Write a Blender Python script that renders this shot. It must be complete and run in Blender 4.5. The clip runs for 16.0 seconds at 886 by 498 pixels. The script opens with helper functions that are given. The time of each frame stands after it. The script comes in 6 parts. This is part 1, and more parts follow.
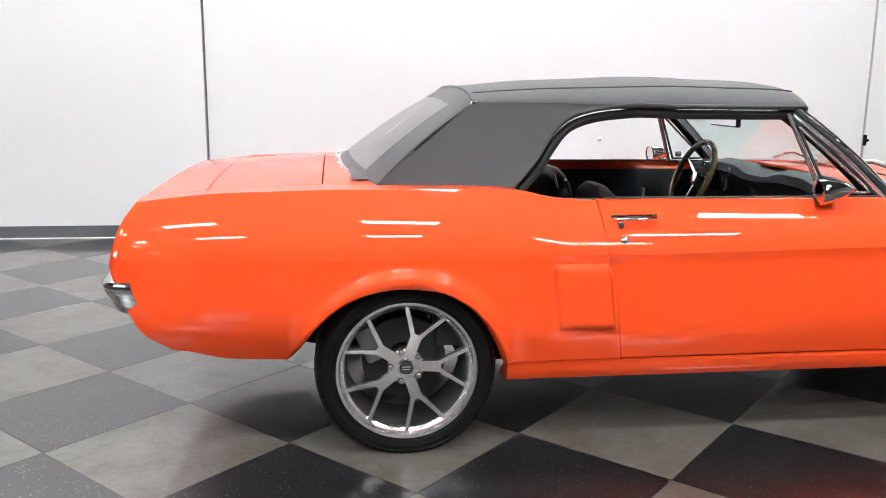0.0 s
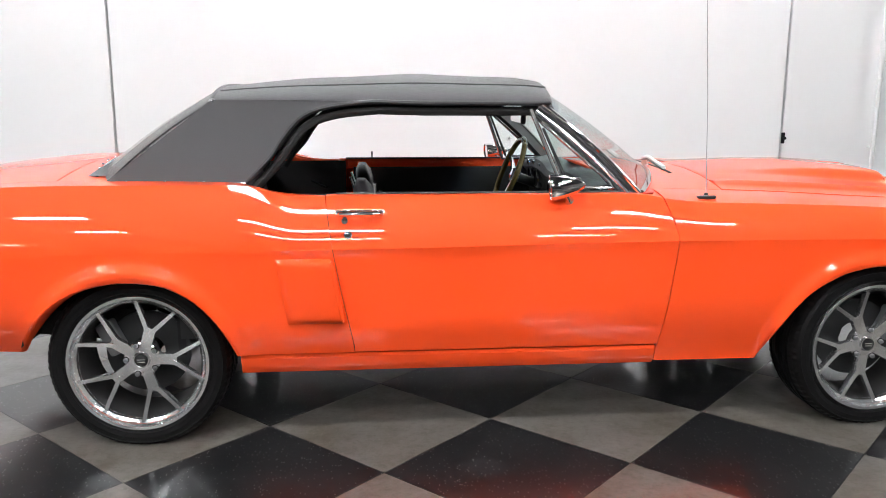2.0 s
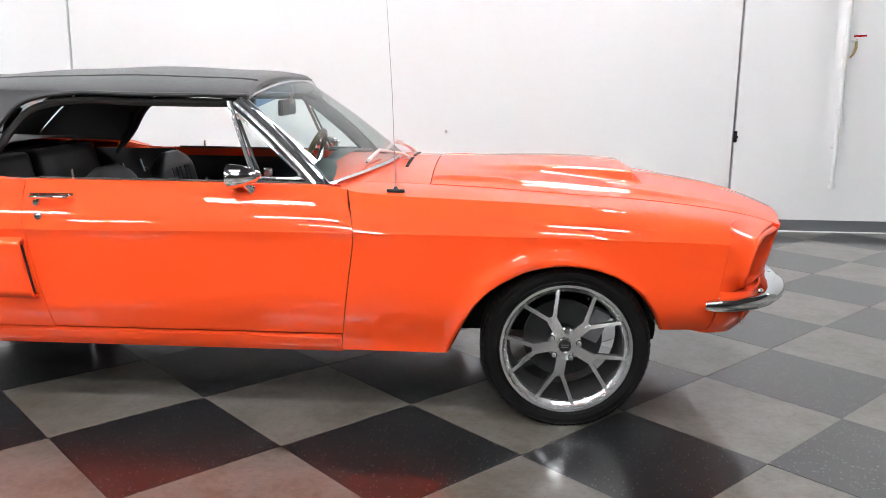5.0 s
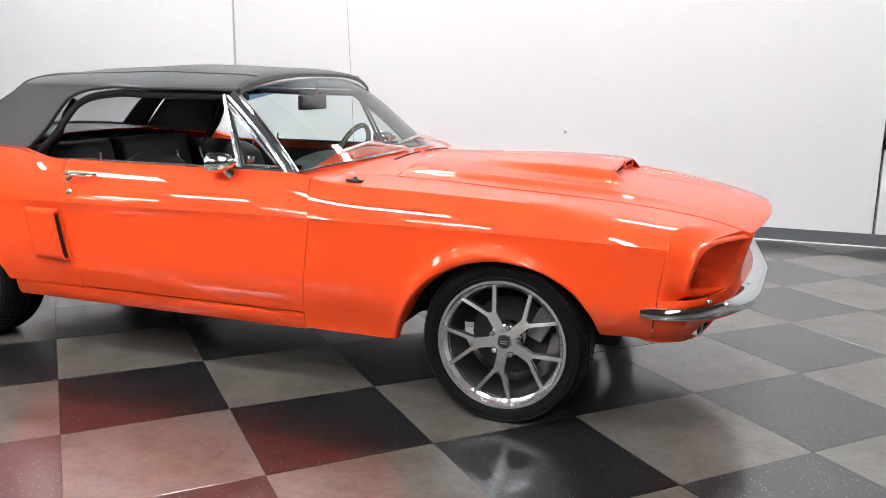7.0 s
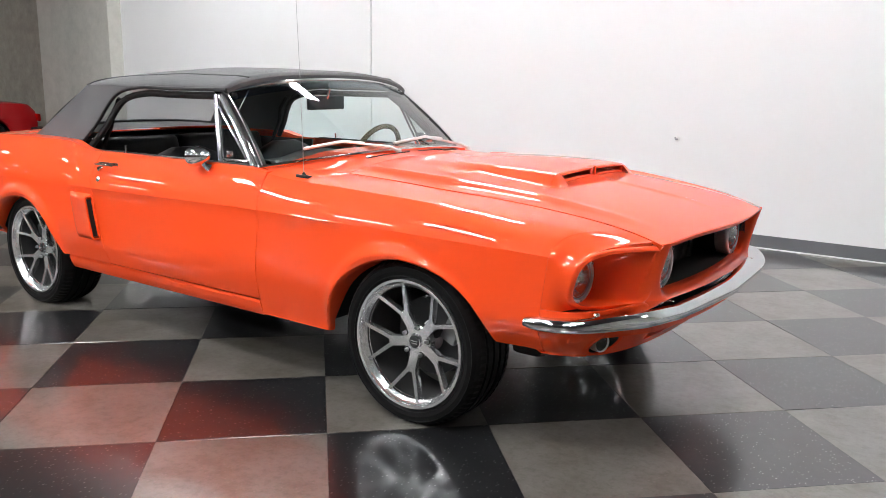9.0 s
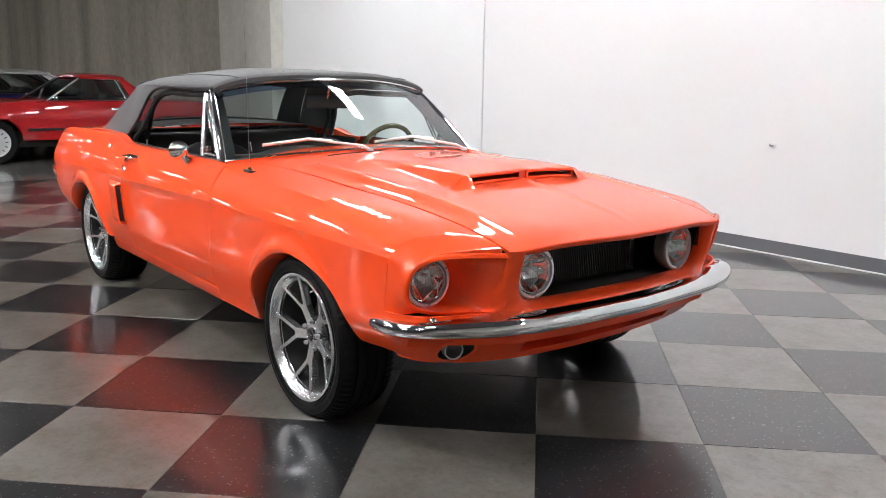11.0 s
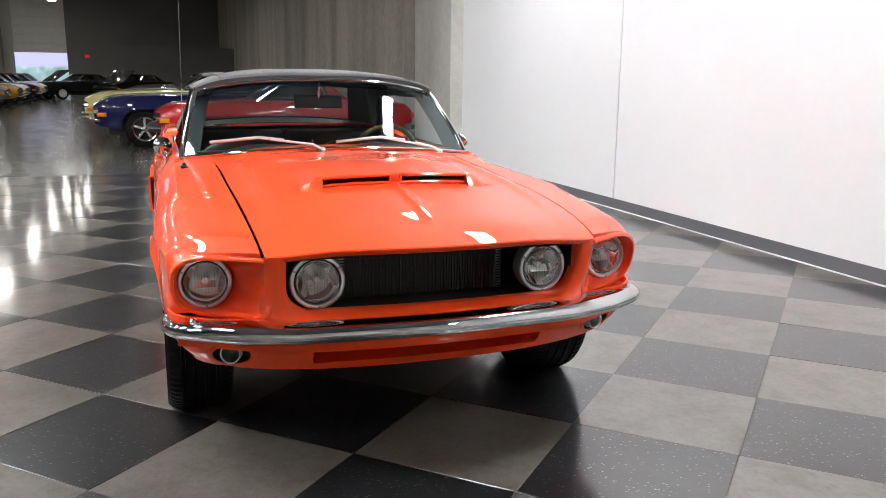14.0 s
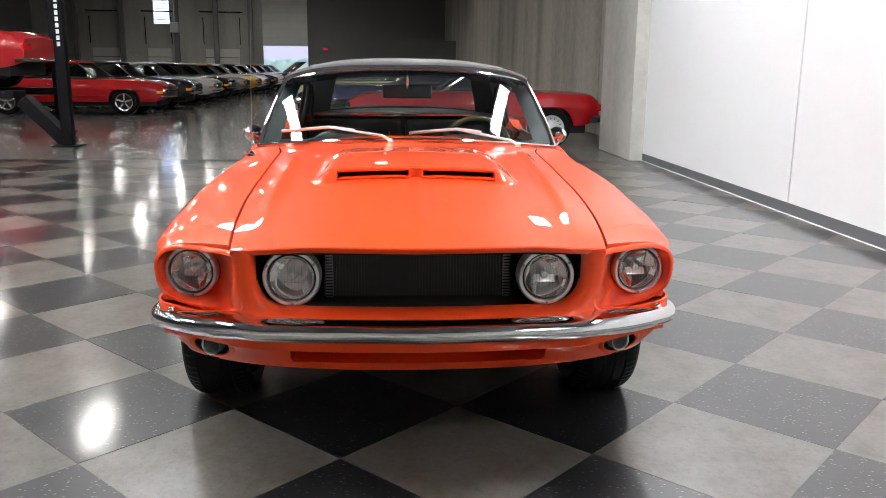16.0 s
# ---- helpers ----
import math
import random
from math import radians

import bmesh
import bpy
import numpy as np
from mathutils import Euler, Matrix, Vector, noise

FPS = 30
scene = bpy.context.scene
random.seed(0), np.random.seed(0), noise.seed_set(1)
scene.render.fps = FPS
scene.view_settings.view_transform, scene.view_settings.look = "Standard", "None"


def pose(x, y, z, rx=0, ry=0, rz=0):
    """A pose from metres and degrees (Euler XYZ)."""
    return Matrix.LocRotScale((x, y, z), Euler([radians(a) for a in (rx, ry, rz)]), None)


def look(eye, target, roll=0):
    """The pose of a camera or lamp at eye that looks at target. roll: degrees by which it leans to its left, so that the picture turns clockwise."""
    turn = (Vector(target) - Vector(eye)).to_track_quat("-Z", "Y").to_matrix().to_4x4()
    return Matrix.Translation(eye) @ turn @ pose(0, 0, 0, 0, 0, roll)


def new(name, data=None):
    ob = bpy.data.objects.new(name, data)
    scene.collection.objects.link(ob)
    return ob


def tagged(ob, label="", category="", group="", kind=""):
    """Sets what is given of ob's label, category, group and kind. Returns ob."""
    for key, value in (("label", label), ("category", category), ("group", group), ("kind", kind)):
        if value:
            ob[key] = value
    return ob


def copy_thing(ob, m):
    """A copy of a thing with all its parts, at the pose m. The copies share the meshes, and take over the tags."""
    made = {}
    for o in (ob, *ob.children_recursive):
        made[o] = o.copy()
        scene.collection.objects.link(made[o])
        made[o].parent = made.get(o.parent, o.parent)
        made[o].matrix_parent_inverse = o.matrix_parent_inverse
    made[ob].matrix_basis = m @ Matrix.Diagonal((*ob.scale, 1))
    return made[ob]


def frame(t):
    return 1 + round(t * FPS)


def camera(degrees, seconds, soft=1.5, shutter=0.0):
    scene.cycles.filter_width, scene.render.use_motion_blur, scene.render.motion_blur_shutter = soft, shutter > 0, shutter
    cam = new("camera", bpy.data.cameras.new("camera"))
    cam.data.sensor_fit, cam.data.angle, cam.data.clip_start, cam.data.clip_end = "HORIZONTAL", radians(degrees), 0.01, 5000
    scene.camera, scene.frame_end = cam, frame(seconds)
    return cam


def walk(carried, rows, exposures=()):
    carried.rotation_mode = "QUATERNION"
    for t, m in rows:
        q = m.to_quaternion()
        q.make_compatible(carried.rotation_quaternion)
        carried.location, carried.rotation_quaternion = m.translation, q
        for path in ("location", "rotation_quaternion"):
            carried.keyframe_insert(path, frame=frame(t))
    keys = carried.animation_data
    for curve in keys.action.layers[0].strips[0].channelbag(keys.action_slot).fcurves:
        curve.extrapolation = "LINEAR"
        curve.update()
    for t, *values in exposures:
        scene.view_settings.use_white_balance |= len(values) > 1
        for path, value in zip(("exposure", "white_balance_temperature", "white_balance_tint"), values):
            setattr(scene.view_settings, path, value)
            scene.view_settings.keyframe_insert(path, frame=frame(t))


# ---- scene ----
cam = camera(56.4, 16.0, 0.5)
PATH = [
    (0, (-1.966, -2.467, 1.303), (-1.715, -0.522, 0.912), 0.6),
    (0.5, (-1.725, -2.521, 1.307), (-1.519, -0.57, 0.917), 0.5),
    (1, (-1.448, -2.539, 1.303), (-1.232, -0.59, 0.91), 0.6),
    (1.5, (-1.162, -2.581, 1.295), (-0.956, -0.63, 0.906), 0.4),
    (2, (-0.903, -2.623, 1.295), (-0.724, -0.669, 0.907), 0.2),
    (2.5, (-0.627, -2.658, 1.292), (-0.49, -0.701, 0.904), 0.1),
    (3, (-0.358, -2.68, 1.297), (-0.278, -0.721, 0.903), 0.0),
    (3.5, (-0.073, -2.705, 1.296), (-0.04, -0.745, 0.901), 0.1),
    (4, (0.213, -2.723, 1.299), (0.229, -0.763, 0.901), 0.4),
    (4.5, (0.471, -2.74, 1.31), (0.449, -0.781, 0.907), 0.6),
    (7, (1.821, -2.613, 1.298), (1.163, -0.769, 0.89), 0.8),
    (7.5, (2.156, -2.473, 1.285), (1.35, -0.687, 0.883), 0.6),
    (8, (2.417, -2.347, 1.277), (1.491, -0.619, 0.879), 0.7),
    (10.5, (3.563, -1.453, 1.292), (2.108, -0.141, 0.89), 0.7),
    (11, (3.762, -1.209, 1.289), (2.227, 0.009, 0.889), 0.8),
    (11.5, (3.942, -0.958, 1.287), (2.312, 0.133, 0.897), 0.7),
    (12, (4.076, -0.718, 1.291), (2.397, 0.296, 0.896), 0.8),
    (12.5, (4.174, -0.474, 1.296), (2.46, 0.476, 0.894), 0.8),
    (13, (4.25, -0.257, 1.293), (2.494, 0.613, 0.892), 0.7),
    (13.5, (4.329, 0.007, 1.294), (2.524, 0.769, 0.892), 0.6),
    (14, (4.378, 0.263, 1.294), (2.528, 0.907, 0.891), 0.6),
    (14.5, (4.385, 0.509, 1.294), (2.488, 0.996, 0.888), 0.7),
    (15, (4.37, 0.717, 1.294), (2.443, 1.063, 0.883), 0.7),
    (15.5, (4.338, 0.914, 1.288), (2.395, 1.123, 0.863), 0.6),
    (16, (4.31, 1.036, 1.289), (2.361, 1.161, 0.862), 0.6),
]
walk(cam, [(t, look(eye, target, roll)) for t, eye, target, roll in PATH], [(0.0, 0.08), (4.5, 0.06), (10.5, 0.0), (13.0, 0.10), (14.5, 0.14), (16.0, 0.22)])

# ---- world, lights, exposure ----
scene.view_settings.exposure = 0.0
world = bpy.data.worlds.new("hall_world")
scene.world = world
world.use_nodes = True
sky = world.node_tree.nodes.new("ShaderNodeTexSky")
sky.sky_type, sky.sun_disc, sky.sun_elevation, sky.sun_rotation = 'NISHITA', False, radians(45), radians(200)
back = world.node_tree.nodes["Background"]
back.inputs["Strength"].default_value = 0.1
world.node_tree.links.new(sky.outputs["Color"], back.inputs["Color"])

LAMP_POWER = 118.0       # glow of a diffuser in the bay round the car
HALL_POWER = 44.0       # glow of a diffuser in the long hall
BAY_H, HALL_H = 4.9, 5.0  # height of the fixtures
# the lamp at x 6.2 is unseen, added to light the wall's right end
BAY_LAMPS = [(x, y) for y, xs in ((3.5, (-4.75, -1.35, 1.95, 6.2)), (-1.8, (-4.75, -1.35, 1.95)), (-4.5, (-4.75, -1.35, 1.95)),
                                  (-7.3, (-8.1, -4.75, -1.35, 1.95))) for x in xs]
# the lamps beyond x -45 are added to brighten the far wall
HALL_LAMPS = [(x, y) for y in (-14.2, -9.2, -4.3) for x in (-10.0, -16.6, -23.2, -29.8, -36.4, -43.0, -49.6, -56.2)] + [(x, 0.7) for x in (-14.3, -21.0, -31.0, -38.0)]

# ---- materials ----
def principled(name, colour, rough=0.5, metal=0.0, **more):
    m = bpy.data.materials.new(name)
    m.use_nodes = True
    b = m.node_tree.nodes["Principled BSDF"]
    b.inputs["Base Color"].default_value = (*colour, 1)
    b.inputs["Roughness"].default_value = rough
    b.inputs["Metallic"].default_value = metal
    for k, v in more.items():
        b.inputs[k.replace("_", " ")].default_value = v
    return m


def node(m, kind, **sets):
    n = m.node_tree.nodes.new(kind)
    for k, v in sets.items():
        if k in n.inputs:
            n.inputs[k].default_value = v
    return n


def link(m, a, b):
    m.node_tree.links.new(a, b)


def bsdf(m):
    return m.node_tree.nodes["Principled BSDF"]


def coords(m, scale=(1, 1, 1)):
    c = m.node_tree.nodes.new("ShaderNodeTexCoord")
    p = m.node_tree.nodes.new("ShaderNodeMapping")
    p.inputs["Scale"].default_value = scale
    link(m, c.outputs["Object"], p.inputs["Vector"])
    return p.outputs["Vector"]


def noise_tex(m, vec, scale, detail=4.0, rough=0.6):
    n = node(m, "ShaderNodeTexNoise", Scale=scale, Detail=detail, Roughness=rough)
    link(m, vec, n.inputs["Vector"])
    return n.outputs["Fac"]


def ramp(m, fac, stops):
    r = m.node_tree.nodes.new("ShaderNodeValToRGB")
    e = r.color_ramp.elements
    while len(e) < len(stops):
        e.new(0.5)
    for k, (p, c) in zip(e, stops):
        k.position, k.color = p, (*c, 1) if len(c) == 3 else c
    link(m, fac, r.inputs["Fac"])
    return r.outputs["Color"]


def mix(m, fac, a, b, blend='MIX'):
    n = m.node_tree.nodes.new("ShaderNodeMix")
    n.data_type, n.blend_type = 'RGBA', blend
    for sock, v in ((n.inputs[0], fac), (n.inputs[6], a), (n.inputs[7], b)):
        if isinstance(v, (int, float)):
            sock.default_value = v
        elif isinstance(v, tuple):
            sock.default_value = (*v, 1)
        else:
            link(m, v, sock)
    return n.outputs[2]


def bump(m, height, strength=0.2, dist=0.01):
    n = node(m, "ShaderNodeBump", Strength=strength, Distance=dist)
    link(m, height, n.inputs["Height"])
    link(m, n.outputs["Normal"], bsdf(m).inputs["Normal"])


def varied(name, colour, rough, spread=0.08, scale=3.0, metal=0.0, fine=60.0, relief=0.05, rough_spread=0.1, **more):
    """A surface with broad and fine variation of colour and gloss."""
    m = principled(name, colour, rough, metal, **more)
    v = coords(m)
    broad, small = noise_tex(m, v, scale), noise_tex(m, v, fine, 2.0)
    lo = tuple(c * (1 - spread) for c in colour)
    hi = tuple(min(1, c * (1 + spread)) for c in colour)
    c = mix(m, broad, lo, hi)
    c = mix(m, 0.25 * min(1, spread * 5), c, mix(m, small, lo, hi))
    link(m, c, bsdf(m).inputs["Base Color"])
    r = node(m, "ShaderNodeMapRange", **{"To Min": max(0, rough - rough_spread), "To Max": min(1, rough + rough_spread)})
    link(m, broad, r.inputs["Value"])
    link(m, r.outputs["Result"], bsdf(m).inputs["Roughness"])
    if relief:
        bump(m, small, relief, 0.002)
    return m


def paint(name, colour, flake=0.0):
    m = principled(name, colour, 0.5, 0.0, Coat_Weight=0.85, Coat_Roughness=0.02, Coat_IOR=1.45, Specular_IOR_Level=0.12)
    v = coords(m)
    wave = noise_tex(m, v, 1.3, 2.0)
    lo, hi = tuple(c * 0.95 for c in colour), tuple(min(1, c * 1.04) for c in colour)
    link(m, mix(m, wave, lo, hi), bsdf(m).inputs["Base Color"])
    # slight orange peel in the clear coat
    n = node(m, "ShaderNodeBump", Strength=0.012, Distance=0.002)
    link(m, noise_tex(m, v, 40.0, 2.0), n.inputs["Height"])
    link(m, n.outputs["Normal"], bsdf(m).inputs["Coat Normal"])
    return m


def glass_mat(name, tint=(0.92, 0.97, 0.96), gloss=0.07, power=4.5, rough=0.01):
    """Thin clear glass: see-through, with gloss that grows at a slant."""
    m = bpy.data.materials.new(name)
    m.use_nodes = True
    t = m.node_tree
    t.nodes.remove(bsdf(m))
    out = t.nodes["Material Output"]
    tr = t.nodes.new("ShaderNodeBsdfTransparent")
    tr.inputs["Color"].default_value = (*tint, 1)
    gl = t.nodes.new("ShaderNodeBsdfGlossy")
    gl.inputs["Roughness"].default_value = rough
    lw = t.nodes.new("ShaderNodeLayerWeight")
    pw = t.nodes.new("ShaderNodeMath")
    pw.operation, pw.inputs[1].default_value = 'POWER', power
    link(m, lw.outputs["Facing"], pw.inputs[0])
    lw.inputs["Blend"].default_value = 0.5
    fr = t.nodes.new("ShaderNodeMapRange")
    fr.inputs["To Min"].default_value, fr.inputs["To Max"].default_value = gloss, 0.9
    link(m, pw.outputs[0], fr.inputs["Value"])
    mx = t.nodes.new("ShaderNodeMixShader")
    link(m, fr.outputs[0], mx.inputs[0])
    link(m, tr.outputs[0], mx.inputs[1])
    link(m, gl.outputs[0], mx.inputs[2])
    link(m, mx.outputs[0], out.inputs["Surface"])
    return m


def glow(name, colour, strength):
    m = principled(name, colour, 0.5)
    bsdf(m).inputs["Emission Color"].default_value = (*colour, 1)
    bsdf(m).inputs["Emission Strength"].default_value = strength
    m.cycles.emission_sampling = 'FRONT_BACK'
    return m


ORANGE = paint("orange_paint", (0.93, 0.076, 0.013))
CHROME = principled("chrome", (0.82, 0.83, 0.84), 0.06, 1.0)
BRUSHED = varied("brushed_alloy", (0.84, 0.84, 0.85), 0.21, 0.05, 8.0, 0.93, 120.0, 0.0, 0.02)
POLISHED = principled("polished_trim", (0.80, 0.80, 0.81), 0.12, 0.9)
BRASS = principled("aged_brass", (0.42, 0.30, 0.16), 0.35, 0.9)
WIPER = principled("satin_silver", (0.80, 0.79, 0.78), 0.35, 0.6)
CALIPER = varied("cast_caliper", (0.22, 0.22, 0.225), 0.45, 0.2, 20, 0.5)
STEEL = varied("brushed_steel", (0.35, 0.35, 0.36), 0.35, 0.1, 10, 1.0)
RUBBER = varied("tyre_rubber", (0.0065, 0.0062, 0.0064), 0.5, 0.25, 14.0, 0.0, 200.0, 0.10, Specular_IOR_Level=0.10)
BLACK = varied("black_trim", (0.012, 0.012, 0.013), 0.45, 0.2, 10)
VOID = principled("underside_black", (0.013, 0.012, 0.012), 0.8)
VINYL = varied("black_vinyl", (0.018, 0.016, 0.017), 0.48, 0.25, 9.0, 0.0, 260.0, 0.25)
CANVAS = varied("soft_top_canvas", (0.055, 0.054, 0.057), 0.85, 0.18, 5.0, 0.0, 420.0, 0.6, Sheen_Weight=0.25)
WOODRIM = varied("wood_rim", (0.12, 0.085, 0.03), 0.25, 0.3, 25.0, Coat_Weight=0.6)
GLASS = glass_mat("clear_glass", (0.92, 0.97, 0.96), 0.10)
TINTED = glass_mat("tinted_glass", (0.80, 0.92, 0.90), 0.09, 4.0)
PLASTIC = glass_mat("clear_vinyl", (0.94, 0.94, 0.95), 0.22, 1.4, 0.08)
REFLECTOR = principled("lamp_reflector", (0.86, 0.84, 0.84), 0.04, 1.0)
LAMP_GLASS = glass_mat("lamp_glass", (0.96, 0.95, 0.95), 0.06, 2.6, 0.01)
BULB_GLINT = principled("bulb_glint_metal", (0.88, 0.87, 0.86), 0.22, 0.55)
RING = principled("satin_chrome_ring", (0.82, 0.82, 0.83), 0.30, 0.75)
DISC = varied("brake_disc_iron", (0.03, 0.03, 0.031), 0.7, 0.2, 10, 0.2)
AMBER = principled("amber_lens", (0.8, 0.25, 0.01), 0.15)
RED_LENS = principled("red_lens", (0.5, 0.01, 0.01), 0.15)
CORE = varied("radiator_core", (0.065, 0.055, 0.055), 0.5, 0.3, 30)
WHITE = varied("white_wall_paint", (0.80, 0.80, 0.81), 0.55, 0.03, 0.7, 0.0, 90.0, 0.08)
SKIRT = varied("grey_vinyl_skirting", (0.13, 0.135, 0.145), 0.4, 0.12, 4.0)
CEIL = varied("dark_ceiling_deck", (0.15, 0.15, 0.16), 0.7, 0.15, 0.5)
HALL_DARK = varied("dark_hall_wall", (0.21, 0.205, 0.20), 0.75, 0.25, 0.4)
LIFT_BLACK = varied("black_powder_coat", (0.008, 0.008, 0.009), 0.5, 0.2, 6, Specular_IOR_Level=0.08)
OFFWHITE = varied("offwhite_pipe", (0.72, 0.72, 0.72), 0.4, 0.05, 5)
GROUT = principled("dark_joint", (0.02, 0.02, 0.02), 0.6)
LAMP_GLOW = glow("lamp_diffuser", (0.965, 0.985, 1.0), LAMP_POWER)
HALL_GLOW = glow("hall_lamp_diffuser", (1.0, 0.97, 0.92), HALL_POWER)
DAY_GLOW = glow("daylight_outside", (0.62, 0.72, 1.0), 2.2)
EXIT_RED = glow("exit_red", (1.0, 0.03, 0.03), 0.35)


def tile_mat(name, base, dark, light, speck, amount):
    """Polished vinyl tile with chips and a stain of its own on every tile."""
    m = principled(name, base, 0.30, 0.0, Specular_IOR_Level=0.42, Coat_Weight=0.72, Coat_IOR=1.55)
    v = coords(m)
    info = m.node_tree.nodes.new("ShaderNodeObjectInfo")
    geo = m.node_tree.nodes.new("ShaderNodeNewGeometry")
    rnd = m.node_tree.nodes.new("ShaderNodeMath")
    rnd.operation = 'ADD'
    link(m, info.outputs["Random"], rnd.inputs[0])
    link(m, geo.outputs["Random Per Island"], rnd.inputs[1])
    vm = m.node_tree.nodes.new("ShaderNodeVectorMath")
    vm.operation = 'MULTIPLY_ADD'
    link(m, rnd.outputs[0], vm.inputs[0])
    vm.inputs[1].default_value = (37.0, 11.0, 0.0)
    link(m, v, vm.inputs[2])
    vec = vm.outputs[0]
    cloud = noise_tex(m, vec, 4.5, 8.0, 0.70)
    col = ramp(m, cloud, [(0.30, dark), (0.50, base), (0.72, light)])
    grit = ramp(m, noise_tex(m, vec, 34.0, 6.0, 0.75), [(0.36, (0.74, 0.72, 0.69)), (0.52, (1, 1, 1))])
    col = mix(m, 1.0, col, grit, 'MULTIPLY')
    chips = node(m, "ShaderNodeTexVoronoi", Scale=82.0)
    chips.feature = 'F1'
    stretch = node(m, "ShaderNodeMapping", Scale=(1.0, 0.45, 1.0), Rotation=(0, 0, 0.7))
    link(m, vec, stretch.inputs["Vector"])
    link(m, stretch.outputs["Vector"], chips.inputs["Vector"])
    c = ramp(m, chips.outputs["Distance"], [(0.0, (1, 1, 1)), (0.12, (1, 1, 1)), (0.21, (0, 0, 0))])
    sel = ramp(m, noise_tex(m, vec, 30.0, 1.0), [(0.34, (0, 0, 0)), (0.50, (1, 1, 1))])
    col = mix(m, mix(m, amount, (0, 0, 0), mix(m, 1.0, c, sel, 'MULTIPLY')), col, speck)
    link(m, col, bsdf(m).inputs["Base Color"])
    r = node(m, "ShaderNodeMapRange", **{"From Min": 0.3, "From Max": 0.7, "To Min": 0.05, "To Max": 0.16})
    link(m, noise_tex(m, vec, 3.0, 7.0, 0.75), r.inputs["Value"])
    link(m, r.outputs["Result"], bsdf(m).inputs["Coat Roughness"])
    both = node(m, "ShaderNodeMath")
    both.operation, both.inputs[1].default_value = 'MULTIPLY_ADD', 0.10
    link(m, noise_tex(m, vec, 48.0, 2.0), both.inputs[0])
    link(m, noise_tex(m, vec, 7.0, 3.0), both.inputs[2])
    bump(m, both.outputs[0], 0.030, 0.004)
    return m


TILE_BLACK = tile_mat("black_floor_tile", (0.011, 0.011, 0.012), (0.007, 0.007, 0.008), (0.02, 0.02, 0.022), (0.30, 0.30, 0.29), 0.62)
TILE_GREY = tile_mat("grey_floor_tile", (0.118, 0.107, 0.093), (0.066, 0.053, 0.036), (0.156, 0.146, 0.133), (0.25, 0.24, 0.22), 0.18)


def concrete_mat(name, colour, rough, streak=True, gloss=0.4, deep=0.70):
    m = principled(name, colour, rough, 0.0, Specular_IOR_Level=gloss)
    v = coords(m)
    v2 = coords(m, (0.8, 0.8, 0.10) if streak else (1, 1, 1))
    dark, light = tuple(c * deep for c in colour), tuple(c * 1.18 for c in colour)
    a = ramp(m, noise_tex(m, v2, 1.1, 2.0, 0.5), [(0.3, dark), (0.7, light)])
    b = ramp(m, noise_tex(m, v, 6.0, 6.0, 0.7), [(0.3, dark), (0.7, light)])
    link(m, mix(m, 0.4, a, b), bsdf(m).inputs["Base Color"])
    r = node(m, "ShaderNodeMapRange", **{"From Min": 0.3, "From Max": 0.7, "To Min": rough * 0.85, "To Max": rough * 1.2})
    link(m, noise_tex(m, v, 1.6, 5.0), r.inputs["Value"])
    link(m, r.outputs["Result"], bsdf(m).inputs["Roughness"])
    bump(m, noise_tex(m, v, 25.0, 4.0), 0.15 if streak else 0.02, 0.004)
    return m


DOOR_BEIGE = varied("beige_door_steel", (0.78, 0.77, 0.73), 0.5, 0.10, 2.0)


def outside_mat():
    m = glow("outside_light", (1, 1, 1), 0.85)
    v = coords(m)
    leaf = ramp(m, noise_tex(m, v, 1.2, 6.0), [(0.35, (0.10, 0.20, 0.09)), (0.52, (0.30, 0.50, 0.42)), (0.66, (0.75, 0.85, 1.0))])
    sep = m.node_tree.nodes.new("ShaderNodeSeparateXYZ")
    link(m, v, sep.inputs[0])
    up = node(m, "ShaderNodeMapRange", **{"From Min": 1.9, "From Max": 2.2})
    link(m, sep.outputs["Z"], up.inputs["Value"])
    link(m, mix(m, up.outputs["Result"], leaf, (0.62, 0.58, 0.92)), bsdf(m).inputs["Emission Color"])
    return m


OUTSIDE = outside_mat()
CONCRETE = concrete_mat("tilt_up_concrete", (0.50, 0.49, 0.45), 0.8)
STAINED = concrete_mat("stained_concrete", (0.46, 0.43, 0.375), 0.8, True, 0.4, 0.52)
SLAB = concrete_mat("polished_concrete_floor", (0.11, 0.108, 0.10), 0.17, False, 0.35)

# ---- mesh helpers ----
def mesh_object(name, verts, faces, mat, parent=None, label="", sharp=38, smooth=True):
    """ONE mesh object under a thing or a part; edges sharper than `sharp` degrees stay crisp."""
    me = bpy.data.meshes.new(name)
    me.from_pydata([tuple(map(float, v)) for v in verts], [], [tuple(int(i) for i in f) for f in faces])
    if smooth:
        bm = bmesh.new()
        bm.from_mesh(me)
        bmesh.ops.remove_doubles(bm, verts=bm.verts, dist=1e-5)
        for f in bm.faces:
            f.smooth = True
        lim = radians(sharp)
        for e in bm.edges:
            if len(e.link_faces) == 2 and e.calc_face_angle(0) > lim:
                e.smooth = False
        bm.to_mesh(me)
        bm.free()
    me.materials.append(mat)
    ob = new(name, me)
    if parent:
        ob.parent = parent
    return tagged(ob, label) if label else ob


def thing(name, label, category, m=None, group="", kind=""):
    ob = new(name)
    ob.empty_display_size = 0.2
    if m is not None:
        ob.matrix_basis = m
    return tagged(ob, label, category, group, kind)


